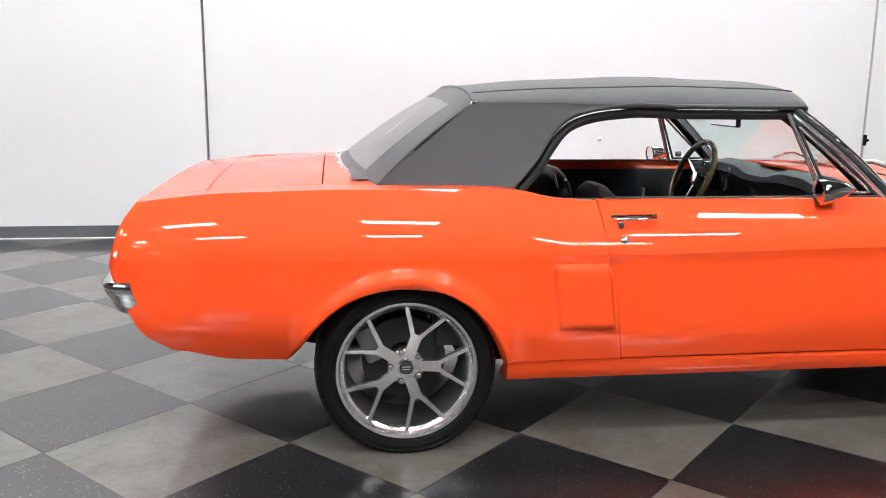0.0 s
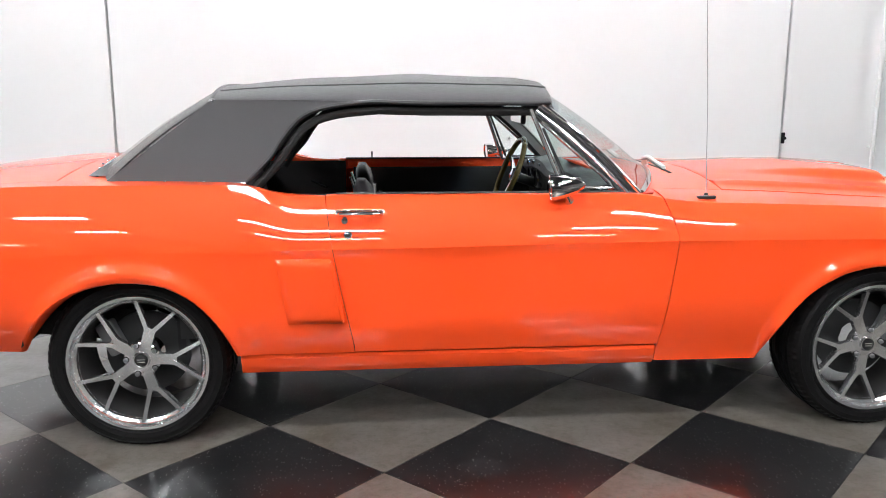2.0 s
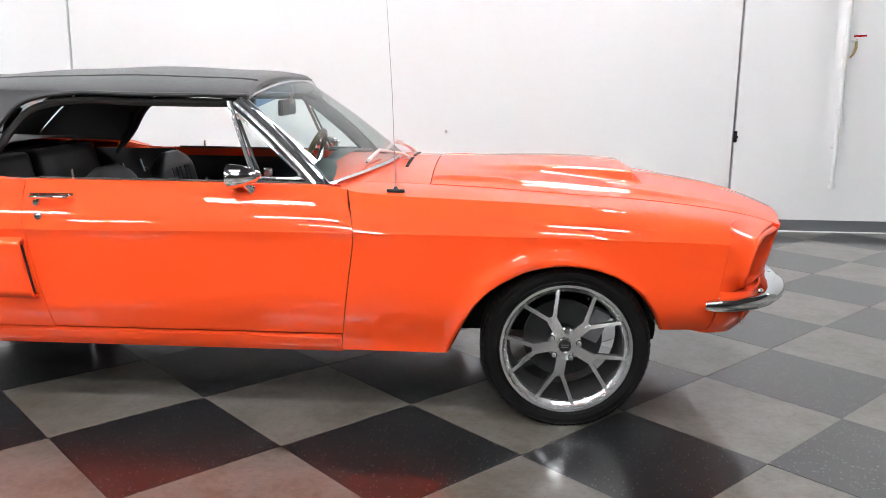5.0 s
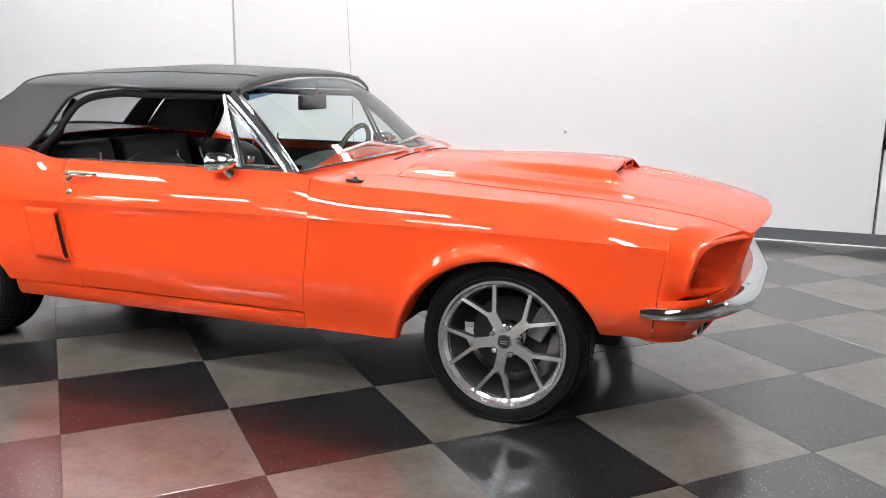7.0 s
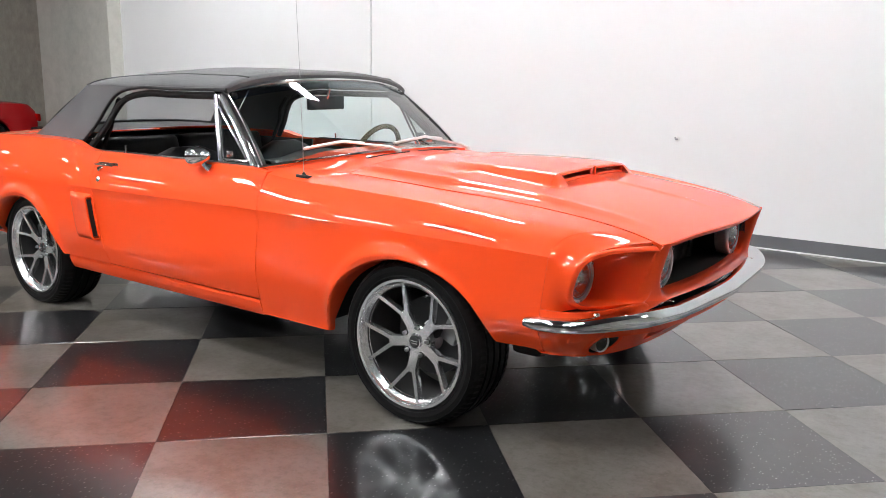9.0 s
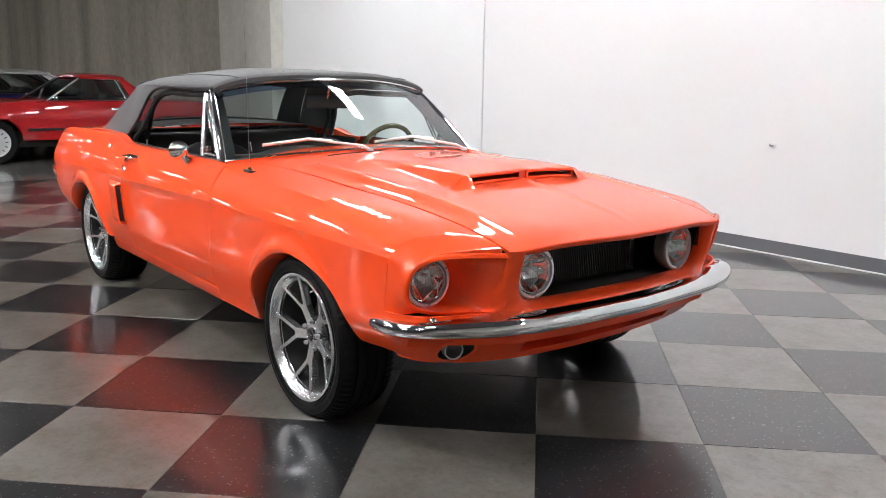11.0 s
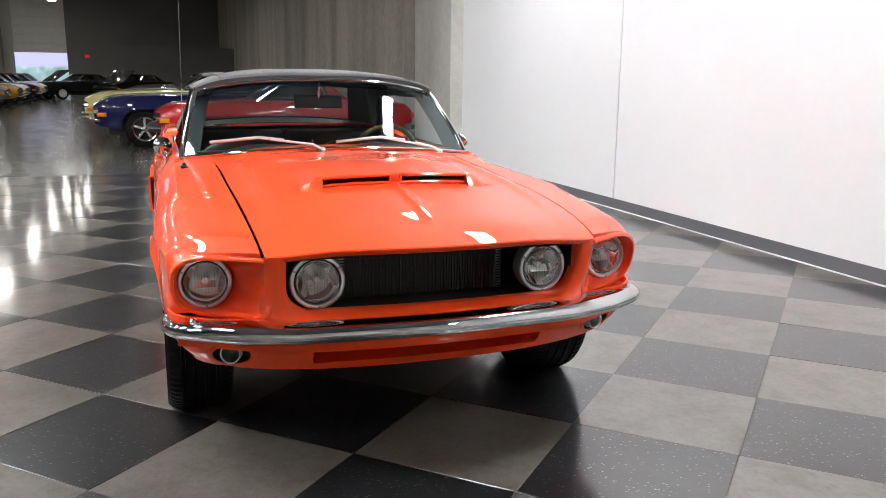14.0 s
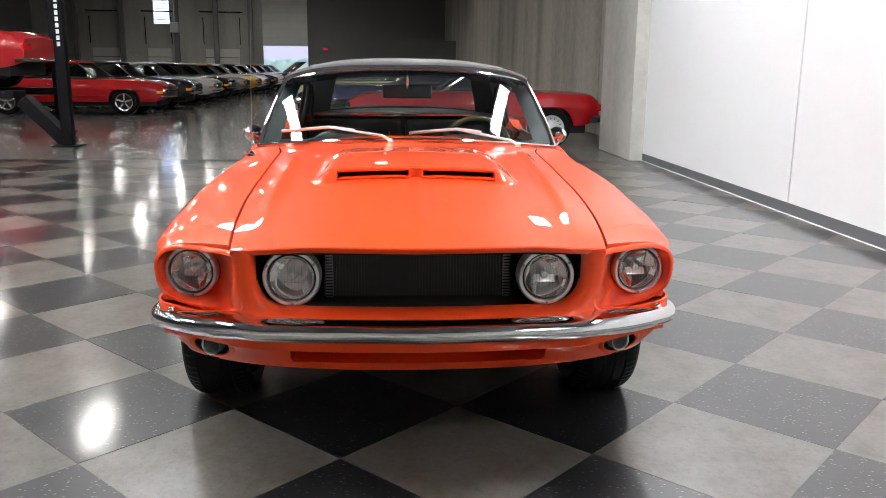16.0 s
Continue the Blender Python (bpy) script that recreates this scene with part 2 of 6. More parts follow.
def smooth_curve(xs, ys):
    """Monotone cubic through the knots."""
    xs, ys = np.array(xs, float), np.array(ys, float)
    h, dl = np.diff(xs), np.diff(ys) / np.diff(xs)
    d = np.zeros(len(xs))
    d[0], d[-1] = dl[0], dl[-1]
    for k in range(1, len(xs) - 1):
        if dl[k - 1] * dl[k] > 0:
            w1, w2 = 2 * h[k] + h[k - 1], h[k] + 2 * h[k - 1]
            d[k] = (w1 + w2) / (w1 / dl[k - 1] + w2 / dl[k])

    def f(x):
        x = np.clip(x, xs[0], xs[-1])
        k = np.clip(np.searchsorted(xs, x) - 1, 0, len(xs) - 2)
        t = (x - xs[k]) / h[k]
        return ((1 + 2 * t) * (1 - t) ** 2 * ys[k] + t * (1 - t) ** 2 * h[k] * d[k]
                + t * t * (3 - 2 * t) * ys[k + 1] + t * t * (t - 1) * h[k] * d[k + 1])
    return f


def sheet(rows, flip=False, close=False):
    """Verts and quads from rows of points."""
    n, m = len(rows), len(rows[0])
    verts = [p for r in rows for p in r]
    faces = []
    for i in range(n - 1):
        for j in range(m if close else m - 1):
            a, b = i * m + j, i * m + (j + 1) % m
            q = (a, b, b + m, a + m)
            faces.append(q[::-1] if flip else q)
    return verts, faces


def merge(*meshes):
    verts, faces = [], []
    for v, f in meshes:
        k = len(verts)
        verts += list(v)
        faces += [tuple(i + k for i in q) for q in f]
    return verts, faces


def mirrored(mesh):
    v, f = mesh
    return [(p[0], -p[1], p[2]) for p in v], [q[::-1] for q in f]


def moved(mesh, m):
    v, f = mesh
    return [tuple(m @ Vector(p)) for p in v], f


def skin(ob, thick=0.018, offset=-1):
    """Give a panel its thickness inwards (offset -1) or outwards (1), with crisp edges."""
    me = ob.data
    bm = bmesh.new()
    bm.from_mesh(me)
    bm.normal_update()
    d = thick * offset
    rim = [[v.co.copy() for v in e.verts] + [v.co + v.normal * d for v in e.verts] for e in bm.edges if e.is_boundary]
    way = {}
    for e in bm.edges:
        if e.is_boundary:
            l = e.link_loops[0]
            way[len(way)] = l.vert == e.verts[0]
    old = list(bm.faces)
    inner = {v: v.co + v.normal * d for v in bm.verts}
    twin = {v: bm.verts.new(p) for v, p in inner.items()}
    for f in old:
        g = bm.faces.new([twin[v] for v in reversed(f.verts)])
        g.smooth = True
    for k, (a, b, c, e) in enumerate(rim):
        q = [bm.verts.new(p) for p in ((b, a, c, e) if way[k] else (a, b, e, c))]
        bm.faces.new(q).smooth = False
    bm.to_mesh(me)
    bm.free()
    return ob


def box_mesh(c, s, bevel=0.0, seg=2, turn=(0, 0, 0)):
    bm = bmesh.new()
    bmesh.ops.create_cube(bm, size=1.0)
    bmesh.ops.scale(bm, vec=Vector(s), verts=bm.verts)
    if bevel:
        bmesh.ops.bevel(bm, geom=bm.edges[:], offset=bevel, segments=seg, profile=0.6, affect='EDGES')
    bm.transform(pose(*c, *turn))
    v = [tuple(p.co) for p in bm.verts]
    f = [[p.index for p in q.verts] for q in bm.faces]
    bm.free()
    return v, f


def tube_mesh(path, r, n=10, flat=1.0, caps=True):
    """A round bar along a path; r may be a list."""
    P = [Vector(p) for p in path]
    rs = r if isinstance(r, (list, tuple)) else [r] * len(P)
    verts, faces, up = [], [], None
    for k, p in enumerate(P):
        t = (P[min(k + 1, len(P) - 1)] - P[max(k - 1, 0)]).normalized()
        if up is None:
            up = t.cross(Vector((0, 0, 1)))
            up = up.normalized() if up.length > 0.05 else Vector((0, 1, 0))
        up = (up - t * up.dot(t)).normalized()
        side = t.cross(up)
        for j in range(n):
            a = 2 * math.pi * j / n
            verts.append(tuple(p + up * (rs[k] * math.cos(a)) + side * (rs[k] * flat * math.sin(a))))
    for k in range(len(P) - 1):
        for j in range(n):
            a, b = k * n + j, k * n + (j + 1) % n
            faces.append((a, b, b + n, a + n))
    if caps:
        faces.append(tuple(range(n))[::-1])
        faces.append(tuple((len(P) - 1) * n + j for j in range(n)))
    return verts, faces


def lathe(profile, n=48, axis='Y', close=False):
    """Turn (radius, along) points round an axis."""
    rows = []
    for r, a in profile:
        ring = []
        for j in range(n):
            t = 2 * math.pi * j / n
            p = (r * math.cos(t), a, r * math.sin(t)) if axis == 'Y' else \
                (a, r * math.cos(t), r * math.sin(t)) if axis == 'X' else (r * math.cos(t), r * math.sin(t), a)
            ring.append(p)
        rows.append(ring)
    v, f = sheet(rows, close=True, flip=(axis == 'Y'))
    return v, f


def bez(a, b, c, n=10):
    a, b, c = Vector(a), Vector(b), Vector(c)
    return [tuple(a * (1 - t) ** 2 + b * 2 * t * (1 - t) + c * t * t) for t in np.linspace(0, 1, n)]

# ---- the place ----
WALL_Y, WALL_END, CONC_Y = 4.70, -7.55, 5.2
HALL_X0, HALL_X1, HALL_Y0, CEIL_Z = -62.0, 10.0, -26.0, 7.2
TILE = 0.6096
D = TILE / math.sqrt(2)
CHECK = (-7.45, 8.2, -8.0, WALL_Y)   # x0, x1, y0, y1 of the chequered floor


def structure(name, mesh, mat, label, category, sharp=38):
    return tagged(mesh_object(name, *mesh, mat, None, label, sharp), label, category, "", "structure")


def slab_box(x0, x1, y0, y1, z0, z1):
    return box_mesh(((x0 + x1) / 2, (y0 + y1) / 2, (z0 + z1) / 2), (x1 - x0, y1 - y0, z1 - z0))


structure("floor", slab_box(HALL_X0, HALL_X1, HALL_Y0, CONC_Y + 0.3, -0.3, -0.004), SLAB,
          "dark polished concrete hall floor with soft reflections", "floor")
structure("ceiling", slab_box(HALL_X0, HALL_X1, HALL_Y0, CONC_Y + 0.3, CEIL_Z, CEIL_Z + 0.2), CEIL,
          "dark painted metal deck ceiling of the hall", "ceiling")

# white wall of wide panels with dark open joints
white_wall = structure("wall_white", slab_box(WALL_END + 0.02, HALL_X1, WALL_Y + 0.10, CONC_Y, 0, CEIL_Z), GROUT,
                       "white painted panel wall with dark vertical joints", "wall")
SEAMS = [WALL_END, -3.04, 2.88, 8.8]
for a, b in zip(SEAMS, SEAMS[1:] + [HALL_X1]):
    g0, g1 = (0.0 if a == WALL_END else 0.009), 0.009
    mesh_object("panel", *box_mesh(((a + g0 + b - g1) / 2, WALL_Y + 0.05, CEIL_Z / 2), (b - a - g0 - g1, 0.1, CEIL_Z), 0.004, 1), WHITE, white_wall)
structure("baseboard", slab_box(WALL_END, HALL_X1, WALL_Y - 0.007, WALL_Y, 0.0, 0.108), SKIRT,
                  "grey vinyl baseboard along the white wall", "baseboard")
structure("trim", tube_mesh([(WALL_END, WALL_Y - 0.012, 0.005), (HALL_X1, WALL_Y - 0.012, 0.005)], 0.006, 8), OFFWHITE,
          "thin pale sealant bead at the foot of the wall", "trim")

structure("wall_pier", box_mesh(((-9.35 + WALL_END) / 2, (4.50 + CONC_Y) / 2, CEIL_Z / 2), (9.35 + WALL_END, CONC_Y - 4.50, CEIL_Z), 0.015), CONCRETE,
          "bare concrete pier beside the white wall", "wall")
concrete = structure("wall_concrete", slab_box(HALL_X0, HALL_X1, CONC_Y + 0.1, CONC_Y + 0.3, 0, CEIL_Z), GROUT,
                     "stained grey tilt-up concrete wall with joints", "wall")
k = -9.35
while k > HALL_X0 + 1:
    b = max(k - 3.05, HALL_X0)
    mesh_object("panel", *box_mesh(((k + b) / 2, CONC_Y + 0.05, CEIL_Z / 2), (k - b - 0.02, 0.1, CEIL_Z), 0.01, 1), STAINED, concrete)
    k = b
# unseen walls behind the view, added for what paint and chrome reflect
structure("wall_east", slab_box(HALL_X1, HALL_X1 + 0.2, HALL_Y0, CONC_Y + 0.3, 0, CEIL_Z), CONCRETE,
          "plain grey concrete end wall", "wall")
structure("wall_south", slab_box(HALL_X0, HALL_X1, HALL_Y0 - 0.2, HALL_Y0, 0, CEIL_Z), HALL_DARK,
          "plain dark grey long wall of the hall", "wall")

# far end wall with a gate opening and a high window
GATE = (-8.8, -5.35, 2.85)
far = [slab_box(HALL_X0 - 0.3, HALL_X0, HALL_Y0, GATE[0], 0, 4.4), slab_box(HALL_X0 - 0.3, HALL_X0, GATE[0], GATE[1], 6.9, CEIL_Z),
       slab_box(HALL_X0 - 0.3, HALL_X0, HALL_Y0, -16.95, 4.4, CEIL_Z), slab_box(HALL_X0 - 0.3, HALL_X0, -15.75, GATE[0], 4.4, CEIL_Z)]
structure("wall_west", merge(*far), CONCRETE, "far grey concrete end wall of the hall", "wall")
structure("wall_west_dark", slab_box(HALL_X0 - 0.3, HALL_X0, GATE[1], CONC_Y + 0.1, 0, CEIL_Z), HALL_DARK,
          "far dark painted end wall beside the gate", "wall")
gate = structure("door_1", slab_box(HALL_X0 - 0.1, HALL_X0 - 0.06, GATE[0], GATE[1], GATE[2], 6.9), OFFWHITE,
                 "half-raised pale sectional overhead door", "door")
for z in np.arange(GATE[2], 6.9, 0.62):
    mesh_object("panel", *box_mesh((HALL_X0 - 0.04, (GATE[0] + GATE[1]) / 2, z + 0.3), (0.04, GATE[1] - GATE[0] - 0.1, 0.57), 0.012, 1), DOOR_BEIGE, gate)
win = structure("window_1", slab_box(HALL_X0 - 0.2, HALL_X0 - 0.18, -16.95, -15.75, 4.4, CEIL_Z), DAY_GLOW,
                "high barred window with bluish daylight", "window")
for z in np.arange(4.5, 7.1, 0.2):
    mesh_object("slat", *box_mesh((HALL_X0 - 0.1, -16.35, z), (0.05, 1.2, 0.06)), OFFWHITE, win)
structure("backdrop", slab_box(-80.2, -80, -16, 2, -0.5, 9), OUTSIDE, "bright daylight and greenery beyond the open gate", "backdrop")
structure("ground", slab_box(-80, HALL_X0 - 0.05, -20, 6, -0.4, -0.03), SLAB, "pale forecourt paving outside the gate", "ground")

for y, w in ((-20.6, 2.0), (-16.6, 1.75), (-12.75, 0.75), (-11.45, 1.75)):
    dock = structure("door_2", box_mesh((HALL_X0 + 0.03, y, 1.29), (0.06, w, 2.58), 0.01, 1), DOOR_BEIGE,
                     "pale closed loading dock door in far wall", "door")
    for z in (0.64, 1.28, 1.92):
        mesh_object("rail", *box_mesh((HALL_X0 + 0.075, y, z), (0.03, w, 0.05)), HALL_DARK, dock)
    structure("trim", merge(box_mesh((HALL_X0 + 0.1, y, 5.3), (0.08, w + 0.7, 0.09)), box_mesh((HALL_X0 + 0.1, y - w / 2 - 0.1, 3.9), (0.07, 0.05, 2.0)),
                                    box_mesh((HALL_X0 + 0.1, y + w / 2 + 0.1, 3.9), (0.07, 0.05, 2.0))), LIFT_BLACK,
                      "dark steel lift rails above a dock door", "trim")
for y in (-22.6, -19.2, -15.15, -12.2, -9.6):
    structure("column", box_mesh((HALL_X0 + 0.5, y, CEIL_Z / 2), (0.35, 0.35, CEIL_Z), 0.02), HALL_DARK, "grey painted steel column by the far wall", "column")
exit_sign = thing("exit_sign", "small red lit exit sign on the dark wall", "sign", pose(HALL_X0 + 0.04, -4.0, 2.65))
mesh_object("case", *box_mesh((0, 0, 0), (0.07, 0.42, 0.26), 0.01), HALL_DARK, exit_sign)
mesh_object("face", *box_mesh((0.04, 0, 0), (0.01, 0.34, 0.18)), EXIT_RED, exit_sign, "glowing red face")
heater = thing("unit_heater", "small white unit heater hung on the far wall", "heater", pose(HALL_X0 + 0.9, -15.2, 4.1))
mesh_object("case", *box_mesh((0, 0, 0), (0.5, 0.55, 0.75), 0.03), OFFWHITE, heater)
mesh_object("pipe", *tube_mesh([(-0.1, 0, 0.37), (-0.1, 0, 3.1)], 0.05, 8), OFFWHITE, heater)
mesh_object("bracket", *box_mesh((-0.55, 0, 0.2), (0.7, 0.05, 0.05)), LIFT_BLACK, heater)
structure("wall_low", slab_box(-50, -49.8, -2.6, CONC_Y, 0, 3.0), HALL_DARK, "low dark grey room partition at the hall's end", "wall")


# ceiling lamps
def ceiling_lamp(m, glow_mat, z_top):
    lamp = thing("ceiling_light", "hanging white linear ceiling light with a lit diffuser", "ceiling light", m, "ceiling lights")
    mesh_object("housing", *box_mesh((0, 0, 0.05), (1.24, 0.36, 0.08), 0.015), OFFWHITE, lamp)
    mesh_object("diffuser", *box_mesh((0, 0, 0.0), (1.18, 0.30, 0.02), 0.004, 1), glow_mat, lamp, "glowing white diffuser")
    for x in (-0.5, 0.5):
        mesh_object("cable", *tube_mesh([(x, 0, 0.09), (x, 0, z_top - m.translation.z)], 0.004, 6), LIFT_BLACK, lamp)
    return lamp


first = ceiling_lamp(pose(*BAY_LAMPS[0], BAY_H), LAMP_GLOW, CEIL_Z)
for x, y in BAY_LAMPS[1:]:
    copy_thing(first, pose(x, y, BAY_H))
first = ceiling_lamp(pose(*HALL_LAMPS[0], HALL_H), HALL_GLOW, CEIL_Z)
# the added far lamps hang higher, out of view
for x, y in HALL_LAMPS[1:]:
    copy_thing(first, pose(x, y, HALL_H if x > -45 else 6.75))

# small fittings on the white wall
latch = thing("wall_latch", "small black latch on a wall joint", "latch", pose(2.89, WALL_Y - 0.012, 0.835))
mesh_object("plate", *box_mesh((0, 0, 0), (0.03, 0.02, 0.10), 0.006), LIFT_BLACK, latch)
mesh_object("knob", *lathe([(0.0, -0.045), (0.012, -0.045), (0.014, -0.03), (0.007, -0.02), (0.007, 0)], 14), LIFT_BLACK, latch)
hook = thing("wall_hook", "tiny grey screw hook in the white wall", "hook", pose(0.35, WALL_Y, 0.835))
mesh_object("stem", *tube_mesh([(0, 0, 0), (0, -0.035, 0), (0.0, -0.05, 0.012)], 0.008, 8), STEEL, hook)
mesh_object("rosette", *lathe([(0.0, -0.006), (0.02, -0.005), (0.022, 0)], 14), OFFWHITE, hook)
pipe = thing("water_pipe", "white wall-mounted water pipe with a red valve", "pipe", pose(3.74, WALL_Y - 0.06, 0))
mesh_object("tube", *tube_mesh([(0, 0.0, 0.43), (0, 0, 1.3), (0, 0, CEIL_Z)], 0.020, 12), OFFWHITE, pipe)
mesh_object("cap", *lathe([(0, 0.40), (0.024, 0.40), (0.027, 0.415), (0.027, 0.45), (0.02, 0.455)], 16, 'Z'), OFFWHITE, pipe)
mesh_object("coupling", *lathe([(0.02, 1.34), (0.028, 1.345), (0.028, 1.38), (0.02, 1.385)], 16, 'Z'), OFFWHITE, pipe)
valve = mesh_object("valve", *merge(lathe([(0.021, 1.50), (0.027, 1.51), (0.027, 1.70), (0.021, 1.71)], 16, 'Z'), tube_mesh([(0.02, -0.01, 1.66), (0.075, -0.01, 1.66)], 0.012, 10)), OFFWHITE, pipe)
mesh_object("spout", *tube_mesh([(0.07, -0.01, 1.67), (0.075, -0.01, 1.60), (0.06, -0.01, 1.55), (0.035, -0.01, 1.52)], [0.012, 0.013, 0.010, 0.008], 8), BRASS, valve, "small brass drain valve")
mesh_object("lever", *box_mesh((0.10, -0.012, 1.70), (0.11, 0.012, 0.016), 0.004, 1, (0, -4, 0)), RED_LENS, valve, "red lever handle")
for z in (0.75, 2.2):
    mesh_object("bracket", *box_mesh((0, 0.03, z), (0.055, 0.06, 0.02), 0.004, 1), OFFWHITE, pipe)

# ---- the orange convertible (car axes: x ahead, y to its left, z up; axles at x = AXF, AXR) ----
AXF, AXR, WHEEL_Z = 1.390, -1.374, 0.311
car = thing("convertible_car", "bright orange classic convertible with a closed black soft top", "car", pose(-0.3585, 1.125, 0))

crease_y = smooth_curve([-2.36, -2.30, -2.2, -1.9, -1.4, -0.7, 0.5, 1.4, 1.8, 2.0, 2.12], [0.80, 0.828, 0.845, 0.868, 0.886, 0.880, 0.880, 0.886, 0.872, 0.850, 0.828])
crease_z = smooth_curve([-2.36, -1.0, -0.65, 0.57, 1.2, 1.8, 2.12], [0.715, 0.728, 0.728, 0.742, 0.741, 0.732, 0.712])
belt_z = smooth_curve([-2.36, -2.25, -1.98, -1.53, -1.04, -0.97, -0.89, -0.80, 0.42, 0.50, 0.60, 0.75, 0.96, 1.36, 1.81, 1.95, 2.05, 2.12],
                      [0.905, 0.918, 0.938, 0.949, 0.947, 0.942, 0.924, 0.905, 0.903, 0.897, 0.881, 0.869, 0.863, 0.849, 0.817, 0.801, 0.782, 0.758])
belt_in = smooth_curve([-2.36, -2.0, -1.0, -0.6, 0.5, 1.4, 2.12], [0.085, 0.09, 0.10, 0.10, 0.10, 0.095, 0.085])
hollow = smooth_curve([-2.3, -1.1, -0.72, -0.3, 0.3, 0.9, 2.1], [0.0, 0.0, 0.9, 1.0, 0.85, 0.40, 0.1])
shoulder = smooth_curve([0, 0.2, 0.45, 0.7, 0.88, 1.0], [0, 0.10, 0.30, 0.58, 0.82, 1.0])
tuck = smooth_curve([0.0, 0.15, 0.24, 0.28, 0.33, 0.38, 0.46], [0.0, 0.002, 0.006, 0.012, 0.025, 0.040, 0.066])
REAR_ARCH = ([-1.80, -1.768, -1.733, -1.685, -1.628, -1.57, -1.507, -1.40, -1.282, -1.176, -1.094, -1.037, -1.012],
             [0.352, 0.395, 0.443, 0.503, 0.555, 0.590, 0.614, 0.630, 0.620, 0.573, 0.496, 0.400, 0.337])
FRONT_ARCH = ([0.928, 0.945, 0.968, 1.005, 1.049, 1.10, 1.157, 1.25, 1.372, 1.46, 1.546, 1.61, 1.665, 1.705, 1.737, 1.762],
              [0.268, 0.308, 0.358, 0.430, 0.497, 0.546, 0.583, 0.625, 0.645, 0.637, 0.613, 0.580, 0.538, 0.493, 0.445, 0.386])
low_edge = smooth_curve([-2.36, -2.26, -2.17, -1.98] + REAR_ARCH[0] + [-0.95, -0.6], [0.402, 0.396, 0.382, 0.360] + REAR_ARCH[1] + [0.336, 0.336])
low_front = smooth_curve([0.5, 0.88] + FRONT_ARCH[0] + [1.82, 1.88, 1.95, 2.12], [0.267, 0.267] + FRONT_ARCH[1] + [0.382, 0.380, 0.378, 0.378])


def half_width(x, z):
    """The car's half width at a height, on the side skin."""
    yc, zc, zb = crease_y(x), crease_z(x), belt_z(x)
    if z >= zc:
        return yc - belt_in(x) * shoulder(min(1, (z - zc) / (zb - zc)))
    w = zc - z
    y = yc - tuck(w)
    if x > 1.6 and z < 0.5:
        y -= 0.045 * min(1, (x - 1.6) / 0.25) * ((0.5 - z) / 0.12) ** 2
    h = hollow(x)
    run = 0.032 + 0.16 * min(1, max(0, (x + 0.55) / 0.9))      # the lower crease fades forwards
    back = min(1, max(0, (w - 0.262 + 0.8 * (run - 0.032)) / run))
    y -= h * 0.010 * min(1, w / 0.030) * (1 - back)
    if x < -1.62 and z < 0.58:                     # the quarter's foot curls in behind the wheel
        y -= 0.055 * min(1, (-1.62 - x) / 0.16) * ((0.58 - z) / 0.23) ** 1.8
    for ax, cz in ((-1.385, 0.30), (1.340, 0.30)):
        d = math.hypot((x - ax), (z - cz)) - 0.352
        y += 0.022 * math.exp(-(d / 0.036) ** 2) * min(1, w / 0.05)
    return y


def side_sheet(xs, low, inner, slant=None, nl=16, nu=9, nt=4, strip=None, soft=None):
    """Skin of the car's right side over the stations xs: from its lower edge over the crease and the shoulder to the inner edge."""
    rows = []
    for x in xs:
        row = []
        zl, zc, zb = low(x), crease_z(x), belt_z(x)
        zs = list(zl + (zc - zl) * (1 - (1 - np.linspace(0, 1, nl)) ** 1.15)) if zl < zc - 0.01 else [zc - 0.01 + 0.01 * t for t in np.linspace(0, 1, nl)]
        zs += list(zc + (zb - zc) * np.linspace(0, 1, nu)[1:])
        for z in zs:
            xx = x + (slant(x, z) if slant else 0)
            row.append((xx, -half_width(xx, min(z, belt_z(xx))), z))
        yb = half_width(x, zb)
        yi, zi = inner(x)
        for t in np.linspace(0, 1, nt + 1)[1:]:
            xx = x + (slant(x, zb) if slant else 0) + (strip(x, t) if strip else 0)
            yi, zi = inner(xx)
            row.append((xx, -(yb + (yi - yb) * t), zb + (zi - zb) * (1 - (1 - t) ** 2)))
        for it in range(int(soft(x)) if soft else 0):      # the belt's edge fades towards the nose
            k0 = nl + nu - 2
            row = [row[k] if not (k0 - 7 <= k <= k0 + 3 and k < len(row) - 1) else tuple(0.5 * np.array(row[k]) + 0.25 * np.array(row[k - 1]) + 0.25 * np.array(row[k + 1])) for k in range(len(row))]
        rows.append(row)
    return sheet(rows, flip=True)


def both_sides(name, mesh, mat, parent, thick=0.016, label=""):
    obs = [mesh_object(name, *mesh, mat, parent, label, 24), mesh_object(name, *mirrored(mesh), mat, parent, label, 24)]
    if thick:
        for o in obs:
            skin(o, thick)
    return obs


door_rear = smooth_curve([0.29, 0.36, 0.55, 0.73, 0.92], [-0.595, -0.602, -0.640, -0.672, -0.700])
door_front = smooth_curve([0.29, 0.36, 0.55, 0.74, 0.80, 0.92], [0.532, 0.540, 0.565, 0.585, 0.575, 0.545])
hood_edge = smooth_curve([0.56, 0.75, 1.3, 1.8, 2.05, 2.26], [0.640, 0.606, 0.600, 0.592, 0.584, 0.572])
hood_rim = smooth_curve([0.5, 0.7, 0.85, 1.08, 1.37, 1.64, 1.87, 2.07, 2.18, 2.27], [0.906, 0.900, 0.894, 0.884, 0.866, 0.851, 0.830, 0.801, 0.774, 0.742])


